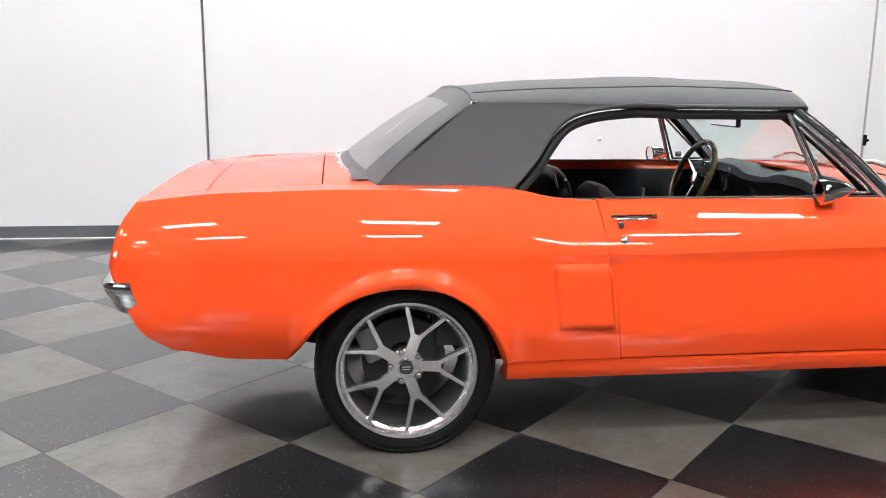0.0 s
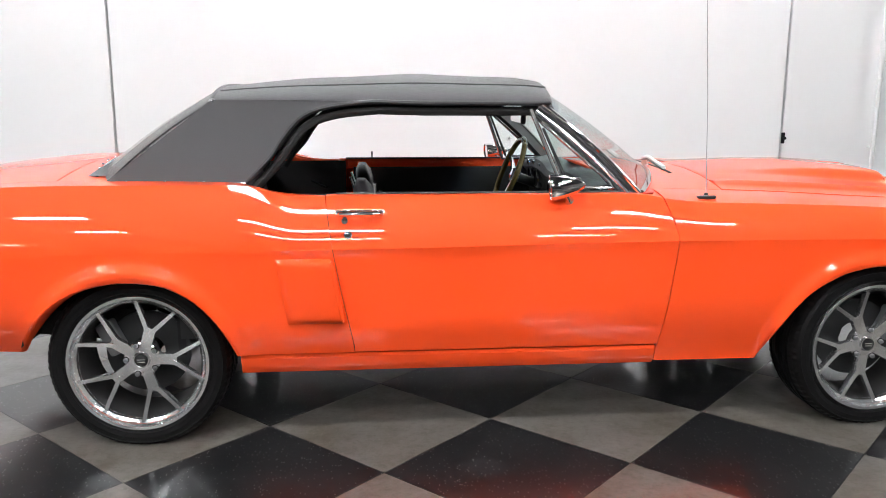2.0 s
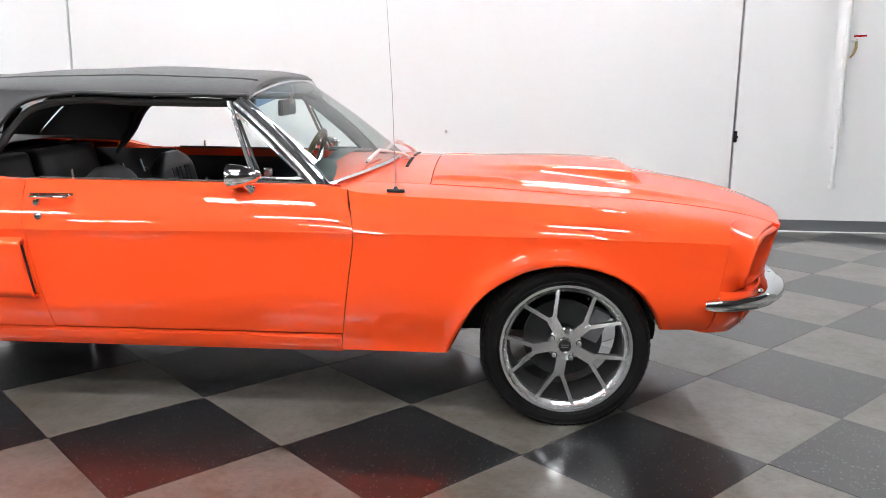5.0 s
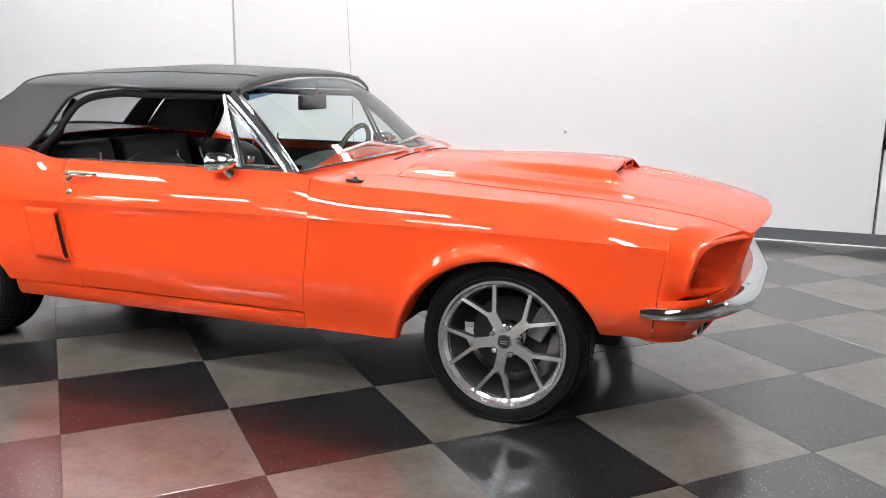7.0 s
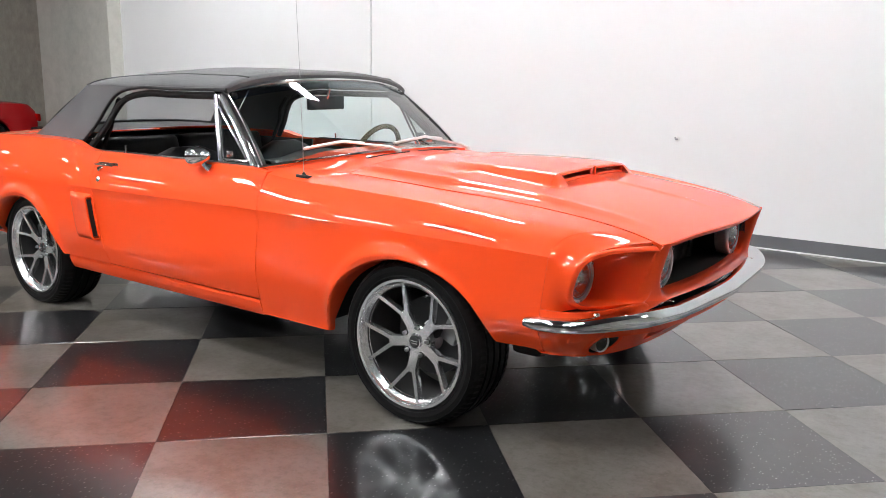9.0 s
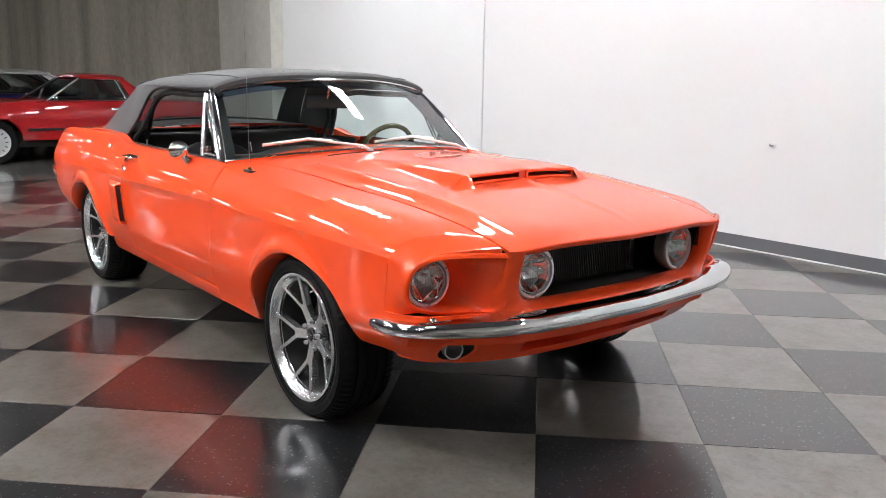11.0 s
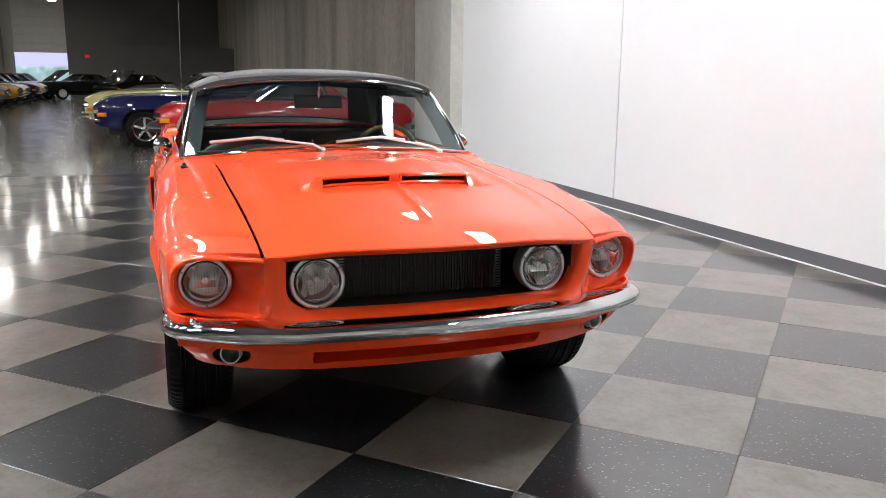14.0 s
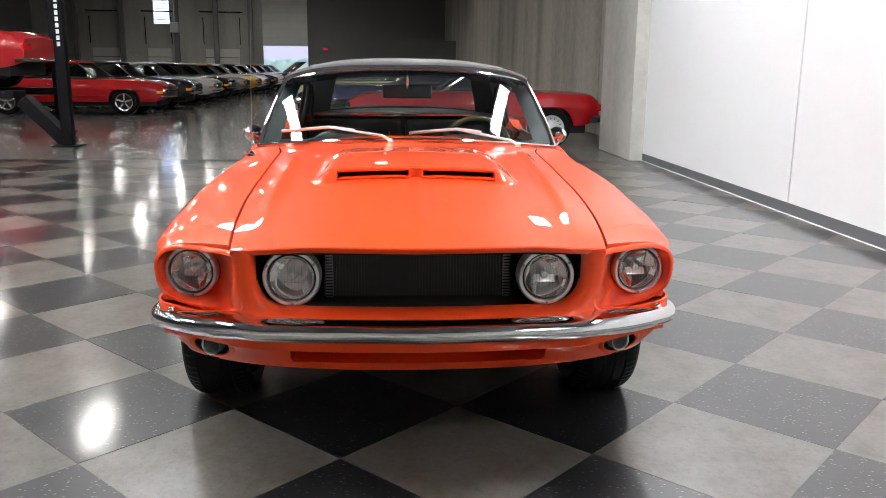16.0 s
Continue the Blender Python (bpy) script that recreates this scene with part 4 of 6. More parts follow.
# grille cavity with radiator
cav = merge(box_mesh((1.965, 0, 0.64), (0.02, 1.06, 0.26)), box_mesh((2.08, 0, 0.545), (0.25, 1.00, 0.012)), box_mesh((2.08, 0.505, 0.64), (0.24, 0.012, 0.24)),
            box_mesh((2.08, -0.505, 0.64), (0.24, 0.012, 0.24)), box_mesh((2.10, 0, 0.742), (0.26, 1.00, 0.010)))
grille = mesh_object("grille", *cav, VOID, car, "open black grille opening with a radiator behind")
mesh_object("radiator", *box_mesh((2.005, 0, 0.64), (0.03, 0.62, 0.20), 0.004, 1), CORE, grille, "dark finned radiator core")
for k in range(54):
    mesh_object("fin", *box_mesh((2.024, -0.270 + k * 0.0102, 0.635), (0.010, 0.0035, 0.19)), CORE, grille)
for s in (-1, 1):
    mesh_object("radiator_tank", *box_mesh((2.028, s * 0.291, 0.635), (0.02, 0.024, 0.19), 0.004), STEEL, grille)
    for k in range(18):
        mesh_object("louvre", *box_mesh((2.040, s * 0.291, 0.55 + k * 0.0098), (0.004, 0.022, 0.003)), VOID, grille)


def headlight(at, r, tilt):
    g = mesh_object("headlight", *lathe([(r * 0.875, -0.010), (r * 0.88, 0.003), (r * 0.90, 0.007), (r * 1.00, 0.006), (r * 1.045, 0.001), (r * 1.06, -0.012), (r * 1.03, -0.05)], 48, 'X'), RING, car, "round sealed headlight with a chrome ring")
    g.location, g.rotation_euler = at, (0, 0, radians(tilt))
    mesh_object("bezel", *lathe([(r * 0.82, -0.010), (r * 0.845, -0.016), (r * 0.875, -0.016), (r * 0.893, -0.004)], 44, 'X'), BLACK, g, "black inner bezel")
    mesh_object("inner_ring", *lathe([(r * 0.775, -0.003), (r * 0.785, 0.003), (r * 0.81, 0.003), (r * 0.825, -0.006)], 44, 'X'), CHROME, g)
    mesh_object("reflector", *lathe([(0.003, -0.062)] + [(r * q, -0.062 + 0.060 * (q / 0.79) ** 2) for q in (0.12, 0.25, 0.38, 0.5, 0.6, 0.7, 0.79)], 44, 'X'), REFLECTOR, g)
    mesh_object("lens", *lathe([(0.0005, 0.020), (r * 0.2, 0.0190), (r * 0.4, 0.0160), (r * 0.6, 0.0105), (r * 0.72, 0.0055), (r * 0.785, 0.0015)], 44, 'X'), LAMP_GLASS, g, "domed clear glass lens")
    # tilted bright plate, stands in for the pale reflection across the lamp
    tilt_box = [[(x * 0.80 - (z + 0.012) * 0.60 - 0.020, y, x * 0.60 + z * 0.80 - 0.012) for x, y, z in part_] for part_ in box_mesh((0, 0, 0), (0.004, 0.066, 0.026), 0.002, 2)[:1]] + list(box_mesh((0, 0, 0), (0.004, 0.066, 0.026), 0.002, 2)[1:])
    mesh_object("bulb", *merge(lathe([(0.0005, -0.018), (0.010, -0.020), (0.013, -0.028), (0.010, -0.055)], 16, 'X'), tilt_box), BULB_GLINT, g, "bright bulb shield")
    for k in range(9):
        mesh_object("flute", *box_mesh((0.004, -r * 0.5 + k * r * 0.125, 0), (0.0015, 0.0016, r * 0.9)), GLASS, g)
    for k in range(3):
        a = 2 * math.pi * (k / 3 + 0.09)
        mesh_object("screw", *lathe([(0.0003, 0.012), (0.0035, 0.011), (0.004, 0.006)], 10, 'X'), STEEL, g).location = (0, r * 0.955 * math.cos(a), r * 0.955 * math.sin(a))
    return g


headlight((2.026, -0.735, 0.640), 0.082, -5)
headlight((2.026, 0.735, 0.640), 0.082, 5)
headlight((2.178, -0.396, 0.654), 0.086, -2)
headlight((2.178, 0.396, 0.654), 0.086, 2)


# front bumper: a thin swept blade with wrapped ends
def bumper_plan(v):
    a = abs(v)
    pts_v = [0.0, 0.5, 0.58, 0.80, 0.92, 0.97, 1.0]
    x = smooth_curve(pts_v, [2.330, 2.295, 2.285, 2.20, 2.09, 1.98, 1.895])(a)
    y = smooth_curve(pts_v, [0.0, 0.46, 0.535, 0.745, 0.850, 0.876, 0.874])(a)
    rise = smooth_curve([0.0, 0.5, 0.60, 0.80, 1.0], [0.0, 0.0, 0.005, 0.004, -0.018])(a)
    return x, math.copysign(y, v), rise


fb = []
for v in np.concatenate([-np.linspace(1, 0.86, 16), -np.linspace(0.84, 0.02, 34), np.linspace(0.02, 0.84, 34), np.linspace(0.86, 1, 16)]):
    x, y, rise = bumper_plan(v)
    x2, y2, _ = bumper_plan(v + 0.004 if v < 0.99 else v - 0.004)
    t = Vector((x2 - x, y2 - y, 0)).normalized() * (1 if v < 0.99 else -1)
    nrm = Vector((t.y, -t.x, 0))
    end = (1 - 0.30 * min(1, max(0, (abs(v) - 0.70) / 0.2))) * (1 - 0.45 * max(0, (abs(v) - 0.975) / 0.025) ** 3)
    row = []
    for d, z in ((-0.105, 0.535), (-0.090, 0.539), (-0.060, 0.541), (-0.036, 0.538), (-0.018, 0.532), (-0.008, 0.525), (-0.002, 0.517), (0.001, 0.508), (0.000, 0.499), (-0.004, 0.491), (-0.012, 0.486), (-0.036, 0.483)):
        zz = 0.515 + (z - 0.515) * end
        d *= end * (1 - 0.40 * min(1, max(0, (abs(v) - 0.62) / 0.25)))
        row.append((x + nrm.x * d, y + nrm.y * d, zz + rise))
    fb.append(row)
bumper = mesh_object("front_bumper", *sheet(fb, flip=True), CHROME, car, "slim chrome front bumper with wrapped ends", 40)
skin(bumper, 0.004)
for y in (-0.78, -0.468, 0.468, 0.78):
    v = np.interp(abs(y), [0, 0.46, 0.535, 0.735, 0.835], [0, 0.5, 0.58, 0.80, 0.92])
    x, _, rise = bumper_plan(v)
    o = mesh_object("bolt", *lathe([(0.0004, 0.010), (0.008, 0.009), (0.012, 0.005), (0.013, 0.0)], 14, 'Z'), CHROME, bumper)
    o.location = (x - 0.046, y, 0.536 + rise)
for s in (-1, 1):
    def pocket_ring(r, deep):
        ring = []
        for a in np.linspace(0, 2 * math.pi, 40, endpoint=False):
            y, z = FOG_Y + 0.006 + 0.060 * r * math.cos(a), FOG_Z + 0.040 * r * math.sin(a)
            ring.append((valance_x(y, z) + deep, s * y, z))
        return ring

    fx = valance_x(FOG_Y, FOG_Z)
    turn = math.atan2(valance_x(FOG_Y - 0.03, FOG_Z) - valance_x(FOG_Y + 0.03, FOG_Z), 0.06)
    pocket = mesh_object("fog_pocket", *sheet([pocket_ring(r, d) for r, d in ((0.02, -0.042), (0.5, -0.042), (0.86, -0.040), (0.94, -0.030), (0.97, -0.004))], close=True, flip=(s > 0)), VOID, valance, "black fog lamp pocket", 50)
    mesh_object("fog_rim", *sheet([pocket_ring(r, d) for r, d in ((0.96, -0.016), (0.97, -0.004), (1.00, 0.003), (1.06, 0.005), (1.16, 0.005), (1.27, 0.002), (1.34, -0.004))], close=True, flip=(s > 0)), ORANGE, valance, "", 60)
    f = mesh_object("fog_lamp", *lathe([(0.0285, -0.004), (0.030, 0.003), (0.0325, 0.004), (0.034, 0.0), (0.0345, -0.03)], 32, 'X'), RING, valance, "small round fog lamp with a thin metal ring")
    f.location, f.rotation_euler = (fx - 0.016, s * (FOG_Y + 0.010), FOG_Z), (0, 0, s * turn * 0.9)
    mesh_object("bowl", *lathe([(0.0005, -0.022), (0.012, -0.020), (0.022, -0.012), (0.0288, -0.002)], 28, 'X'), CORE, f)
    mesh_object("lens", *lathe([(0.0005, 0.010), (0.010, 0.009), (0.020, 0.006), (0.0285, 0.001)], 28, 'X'), LAMP_GLASS, f)

# quarter scoop
for s in (-1, 1):
    rows = []
    for u in np.linspace(0, 1, 16):
        row = []
        for v in np.linspace(0, 1, 20):
            z = 0.455 + (0.695 - 0.455) * v
            xr, xf = -0.836 - 0.036 * v, -0.638 - 0.042 * v
            x = xr + (xf - xr) * u
            edge = min(1, min(v, 1 - v) / 0.10)
            h = (0.010 * min(1, u / 0.07) + 0.028 * u ** 0.9) * (1 - (1 - edge) ** 2.2) + 0.001
            row.append((x, s * (half_width(x, z) + h), z))
        rows.append(row)
    sc = mesh_object("side_scoop", *sheet(rows, flip=(s < 0)), ORANGE, car, "", 40)
    skin(sc, 0.006)
    frame_pts = rows[-1][1:-1]
    base_pts = [(p[0], s * (half_width(p[0], p[2]) + 0.002), p[2]) for p in frame_pts]
    mesh_object("scoop_rim", *tube_mesh(frame_pts + base_pts[::-1] + frame_pts[:1], 0.0055, 8), ORANGE, sc)
    # a black sheet closes the mouth; the shade inside is put into its colour
    rowm = [[(p[0] - 0.004, p[1] - s * 0.004, p[2]) for p in rows[-1][2:-2]], [(p[0] - 0.004, s * (half_width(p[0], p[2]) + 0.001), p[2]) for p in rows[-1][2:-2]]]
    mesh_object("scoop_mouth", *sheet(rowm, flip=(s > 0)), VOID, sc, "dark scoop opening")

# wheels -------------------------------------------------------------
def wheel(at, side, width, dish, turn=0.0, brake=1):
    """side -1: the right wheels, whose face looks to -y."""
    m = pose(*at) if side < 0 else pose(*at, 0, 0, 180)
    face = Matrix.Rotation(radians(turn), 4, "Y")
    w2 = width / 2
    rim = lathe([(0.241, -w2 + 0.004), (0.252, -w2 - 0.004), (0.250, -w2 - 0.008), (0.240, -w2 - 0.008), (0.2365, -w2 - 0.002), (0.231, -w2 + 0.016), (0.222, -w2 + 0.020), (0.217, -w2 + 0.030)], 72)
    wh = mesh_object("wheel", *rim, BRUSHED, car, "brushed alloy wheel with five split spokes", 50)
    wh.matrix_basis = m
    # near-black barrel and disc: the dark behind the spokes is put into their colour
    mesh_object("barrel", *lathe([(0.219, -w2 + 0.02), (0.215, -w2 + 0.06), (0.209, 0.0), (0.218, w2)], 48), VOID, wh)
    tyre = [(0.243, -w2 + 0.012), (0.254, -w2 - 0.001), (0.262, -w2 - 0.007), (0.265, -w2 - 0.0055), (0.280, -w2 - 0.010), (0.296, -w2 - 0.008), (0.2985, -w2 - 0.0095), (0.311, -w2 + 0.002), (0.320, -w2 + 0.018)]
    for g in (-0.55, -0.18, 0.18, 0.55):
        tyre += [(0.326, w2 * (g - 0.07)), (0.319, w2 * (g - 0.06)), (0.319, w2 * (g + 0.06)), (0.326, w2 * (g + 0.07))]
    tyre += [(0.320, w2 - 0.018), (0.311, w2 - 0.002), (0.280, w2 + 0.008), (0.243, w2 - 0.012)]
    tv, tf = lathe(tyre, 144)
    grooved = []
    for p in tv:        # cross cuts in the tread's shoulders
        a, r = math.atan2(p[2], p[0]), math.hypot(p[0], p[2])
        cut = 0.0028 if r > 0.308 and abs(p[1]) > w2 * 0.55 and int(round(a / (2 * math.pi) * 144)) % 2 == 0 else 0.0
        x, z = p[0] * (1 - cut / r), p[2] * (1 - cut / r)
        if z < -0.27:        # the tyre sits flat on the floor
            z = max(z, 0.0006 - WHEEL_Z)
        grooved.append((x, p[1], z))
    mesh_object("tyre", grooved, tf, RUBBER, wh, "low profile black tyre", 14)
    y_hub, y_rim = -w2 + dish, -w2 + 0.012
    for k in range(5):
        c = math.pi / 2 + 2 * math.pi * k / 5 - math.radians(18)
        pieces = []
        for e in (-1, 1):
            rows = []
            for t in np.linspace(0, 1, 13):
                lead, off = np.interp(t, [0, 0.42, 1], [0.040, 0.116, 0.229 * math.cos(math.radians(18))]), np.interp(t, [0, 0.42, 1], [0.006, 0.0115, 0.229 * math.sin(math.radians(18))])
                ang, r = c + e * math.atan2(off, lead), math.hypot(lead, off)
                hw = 0.0080 + 0.003 * (1 - t) + (0.004 * (1 - min(1, t / 0.45)) if t < 0.45 else 0)
                y = y_hub + (y_rim - y_hub) * t ** 1.6
                d = Vector((math.cos(ang), 0, math.sin(ang)))
                nrm = Vector((-math.sin(ang), 0, math.cos(ang)))
                p = d * r
                rows.append([tuple(p + nrm * q * hw + Vector((0, y + dy, 0))) for q, dy in ((-0.7, 0.030), (-1, 0.003), (-0.85, 0.0), (0.85, 0.0), (1, 0.003), (0.7, 0.030))])
            pieces.append(sheet(rows, flip=True))
        # web in the fork of the Y
        d = Vector((math.cos(c), 0, math.sin(c)))
        nrm = Vector((-math.sin(c), 0, math.cos(c)))
        web = [[tuple(d * r + nrm * q * h + Vector((0, y_hub - 0.0005 + (y_rim - y_hub) * (max(0, r - 0.045) / 0.19) ** 1.6, 0))) for q in (-1, 1)] for r, h in ((0.03, 0.013), (0.06, 0.011), (0.09, 0.012), (0.112, 0.012), (0.126, 0.010))]
        pieces.append(sheet(web, flip=True))
        mesh_object("spoke", *merge(*pieces), BRUSHED, wh, "", 45).matrix_basis = face
        a = c + math.radians(36) - math.radians(turn)
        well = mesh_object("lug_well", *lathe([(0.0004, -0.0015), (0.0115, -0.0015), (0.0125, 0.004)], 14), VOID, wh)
        well.location = (0.056 * math.cos(a), y_hub + 0.0, 0.056 * math.sin(a))
        nut = mesh_object("lug_nut", *lathe([(0.0004, -0.020), (0.006, -0.019), (0.0085, -0.014), (0.009, 0.01)], 10), STEEL, wh)
        nut.location = (0.056 * math.cos(a), y_hub + 0.004, 0.056 * math.sin(a))
    mesh_object("hub", *lathe([(0.0005, y_hub - 0.001), (0.045, y_hub - 0.001), (0.060, y_hub + 0.0), (0.066, y_hub + 0.005), (0.067, y_hub + 0.03)], 40), BRUSHED, wh)
    mesh_object("hub_cap", *lathe([(0.0005, y_hub - 0.010), (0.019, y_hub - 0.009), (0.022, y_hub - 0.007), (0.023, y_hub)], 32), BLACK, wh, "black centre cap")
    mesh_object("cap_ring", *lathe([(0.022, y_hub - 0.006), (0.024, y_hub - 0.011), (0.028, y_hub - 0.010), (0.031, y_hub)], 36), CHROME, wh)
    mesh_object("cap_badge", *merge(*[box_mesh((0, y_hub - 0.0125, z), (0.034 - abs(z) * 0.9, 0.002, 0.004)) for z in (-0.006, 0.003)]), CHROME, wh)
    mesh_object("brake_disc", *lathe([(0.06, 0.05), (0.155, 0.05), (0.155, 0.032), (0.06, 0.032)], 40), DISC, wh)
    mesh_object("caliper", *box_mesh((brake * 0.125, 0.02, 0.060), (0.070, 0.05, 0.13), 0.012, 2, (0, brake * 25, 0)), CALIPER, wh, "grey brake caliper")
    mesh_object("valve_stem", *tube_mesh([(0.074, -w2 + 0.024, 0.197), (0.076, -w2 + 0.004, 0.195)], 0.004, 8), CHROME, wh)
    return wh


wheel((AXR, -0.711, WHEEL_Z), -1, 0.236, 0.047, 0, -1)
wheel((AXR, 0.711, WHEEL_Z), 1, 0.236, 0.047, 0, -1)
wheel((AXF, -0.748, WHEEL_Z), -1, 0.225, 0.050, 27, 1)
wheel((AXF, 0.748, WHEEL_Z), 1, 0.225, 0.050, 10, 1)

# underside, wheel houses
under = merge(box_mesh((0, 0, 0.42), (3.9, 1.30, 0.10), 0.02), box_mesh((-0.22, 0, 0.31), (1.4, 1.56, 0.05), 0.01))
chassis = mesh_object("chassis", *under, VOID, car, "black underside")
# unseen pans, rails and pipes, added low to stop light passing under the car
mesh_object("floor_pan", *box_mesh((-0.22, 0, 0.280), (1.5, 1.36, 0.09), 0.02, 2), VOID, chassis)
mesh_object("oil_pan", *box_mesh((1.22, 0, 0.25), (0.62, 0.42, 0.16), 0.04, 2), VOID, chassis)
mesh_object("crossmember", *box_mesh((1.72, 0, 0.30), (0.14, 1.10, 0.10), 0.03, 2), VOID, chassis)
for s in (-1, 1):
    mesh_object("exhaust_pipe", *tube_mesh([(0.9, s * 0.24, 0.26), (0.5, s * 0.34, 0.20), (-0.6, s * 0.36, 0.19), (-1.0, s * 0.38, 0.24), (-1.38, s * 0.42, 0.44), (-1.8, s * 0.50, 0.43), (-2.22, s * 0.55, 0.43)], 0.030, 12), CALIPER, chassis, "grey steel exhaust pipe")
    mesh_object("frame_rail", *box_mesh((-0.22, s * 0.52, 0.222), (1.4, 0.09, 0.05), 0.012, 2), VOID, chassis)
for ax in (-1.385, 1.345):
    for s in (-1, 1):
        arch = [[(ax + (0.385 + 0.01) * math.cos(a), s * y, 0.30 + 0.375 * math.sin(a)) for a in np.linspace(0.30 if ax > 0 else 0.15, math.pi - (0.04 if ax > 0 else 0.22), 24)] for y in (0.835, 0.55)]
        arch.append([(ax, s * 0.55, 0.40)] * 24)
        mesh_object("wheel_house", *sheet(arch, flip=(s > 0)), VOID, chassis)
    mesh_object("axle", *tube_mesh([(ax, -0.64, WHEEL_Z), (ax, 0.64, WHEEL_Z)], 0.04, 12), VOID, chassis)
for s in (-1, 1):
    mesh_object("leaf_spring", *tube_mesh([(-2.0, s * 0.56, 0.40), (-1.7, s * 0.56, 0.36), (-1.382, s * 0.56, 0.33), (-0.9, s * 0.56, 0.36)], 0.022, 8), VOID, chassis)
    mesh_object("exhaust_tip", *lathe([(0.028, -0.09), (0.030, 0.0), (0.036, 0.0), (0.036, -0.09)], 20, 'X'), CHROME, chassis, "chrome exhaust tip").matrix_basis = pose(-2.30, s * 0.55, 0.43, 0, 0, 180)

# soft top --------------------------------------------------------------
edge_z = smooth_curve([-1.13, -0.9, -0.6, -0.2, 0.15], [1.236, 1.240, 1.238, 1.238, 1.240])
edge_y = smooth_curve([-1.13, -0.9, -0.5, 0.15], [0.580, 0.615, 0.640, 0.648])
crown = smooth_curve([-1.13, -1.0, -0.76, -0.35, -0.07, 0.08, 0.165], [1.290, 1.306, 1.324, 1.342, 1.336, 1.328, 1.316])


def roof_row(x, n=37):
    row = []
    for v in np.linspace(-1, 1, n):
        a = math.sin(v * math.pi / 2)
        y = a * edge_y(x)
        lift = (1 - abs(a) ** 3.2) ** 0.72
        sag = 0.004 * math.sin(x * 14.0) * (1 - a * a)
        xx = x - 0.028 * a * a * max(0, (x - 0.0) / 0.165)
        row.append((xx, y, edge_z(x) + (crown(x) - edge_z(x)) * lift + sag * 0.5))
    return row


roof = [roof_row(x) for x in np.linspace(-1.115, 0.165, 34)]
nose_roll = [[(p[0] + 0.012, p[1], p[2] - 0.012) for p in roof[-1]], [(p[0] + 0.010, p[1] * 0.995, p[2] - 0.030) for p in roof[-1]], [(p[0] - 0.02, p[1] * 0.99, p[2] - 0.034) for p in roof[-1]]]
soft_top = mesh_object("soft_top", *sheet(roof + nose_roll, flip=True), CANVAS, car, "black canvas soft top, raised", 50)
skin(soft_top, 0.010)
front_c = ([0, 0.12, 0.28, 0.50, 0.70, 1.0], [(-0.52, 1.236), (-0.66, 1.222), (-0.775, 1.186), (-0.850, 1.108), (-0.892, 1.045), (-0.985, 0.945)])
fx = smooth_curve(front_c[0], [-p[0] for p in front_c[1]])
fz = smooth_curve(front_c[0], [-p[1] for p in front_c[1]])
for s in (-1, 1):
    rows = []
    for v in np.linspace(0, 1, 22):
        ft = (-fx(v), -fz(v))
        rt = (-1.115 - 0.375 * v, 1.238 - 0.298 * v)
        row = []
        for u in np.linspace(0, 1, 18):
            x, z = ft[0] + (rt[0] - ft[0]) * u, ft[1] + (rt[1] - ft[1]) * u
            yt = edge_y(max(-1.115, min(0.15, x))) + 0.002
            yb = 0.712
            w = min(1, max(0, (1.238 - z) / 0.298))
            y = yt + (yb - yt) * w ** 1.1 - 0.006 * math.sin(math.pi * u) * math.sin(math.pi * v)
            row.append((x, s * y, z))
        rows.append(row)
    skin(mesh_object("sail_panel", *sheet(rows, flip=(s < 0)), CANVAS, soft_top, "", 60), 0.008)
    # bound window edge
    path = [rows[k][0] for k in range(len(rows))]
    path = [(0.14, s * 0.646, 1.232), (-0.1, s * 0.644, 1.231), (-0.35, s * 0.642, 1.231)] + path
    mesh_object("edge_binding", *tube_mesh(path, 0.009, 8), BLACK, soft_top)
    inner_rail = [(p[0] + 0.02, p[1] - s * 0.03, p[2] - 0.03) for p in path]
    mesh_object("roof_rail", *tube_mesh(inner_rail, 0.017, 8), VOID, soft_top)
    mesh_object("top_bow_link", *tube_mesh([(-0.80, s * 0.60, 1.17), (-0.86, s * 0.60, 1.10), (-0.88, s * 0.61, 1.02), (-0.97, s * 0.62, 0.88)], 0.012, 8), VOID, soft_top)
    st = mesh_object("stud", *lathe([(0.0005, -0.012), (0.009, -0.010), (0.013, -0.003), (0.014, 0.0)], 14), CHROME, soft_top, "chrome end stud")
    st.matrix_basis = pose(-1.112, s * 0.585, 1.232, 0, 0, 0 if s < 0 else 180)
    # seam piping along the roof side
    mesh_object("seam", *tube_mesh([(x, s * edge_y(x) * 0.80, edge_z(x) + (crown(x) - edge_z(x)) * (1 - 0.80 ** 3.2) ** 0.72 + 0.001 + 0.002 * math.sin(x * 14.0) * 0.36) for x in np.linspace(-1.10, 0.15, 26)], 0.0035, 6), CANVAS, soft_top)
# back curtain with a clear window
base = []
for v in np.linspace(-1, 1, 37):
    a = math.sin(v * math.pi / 2)
    base.append(Vector((-1.487 - 0.108 * (1 - abs(a) ** 2.3), a * 0.712, 0.940 + 0.048 * (1 - abs(a) ** 2.2))))
upper = [Vector(p) for p in roof_row(-1.115)]
rows = []
for t in np.linspace(0, 1, 25):
    rows.append([tuple(upper[k].lerp(base[k], t) + Vector((-0.010, 0, 0.012)) * math.sin(math.pi * t)) for k in range(37)])
v, f = sheet(rows)
solid, clear = [], []
for q in f:
    r, c = q[0] // 37, q[0] % 37
    (clear if 4 <= r <= 21 and 8 <= c <= 27 else solid).append(q)
skin(mesh_object("back_curtain", v, solid, CANVAS, soft_top, "", 60), 0.006)
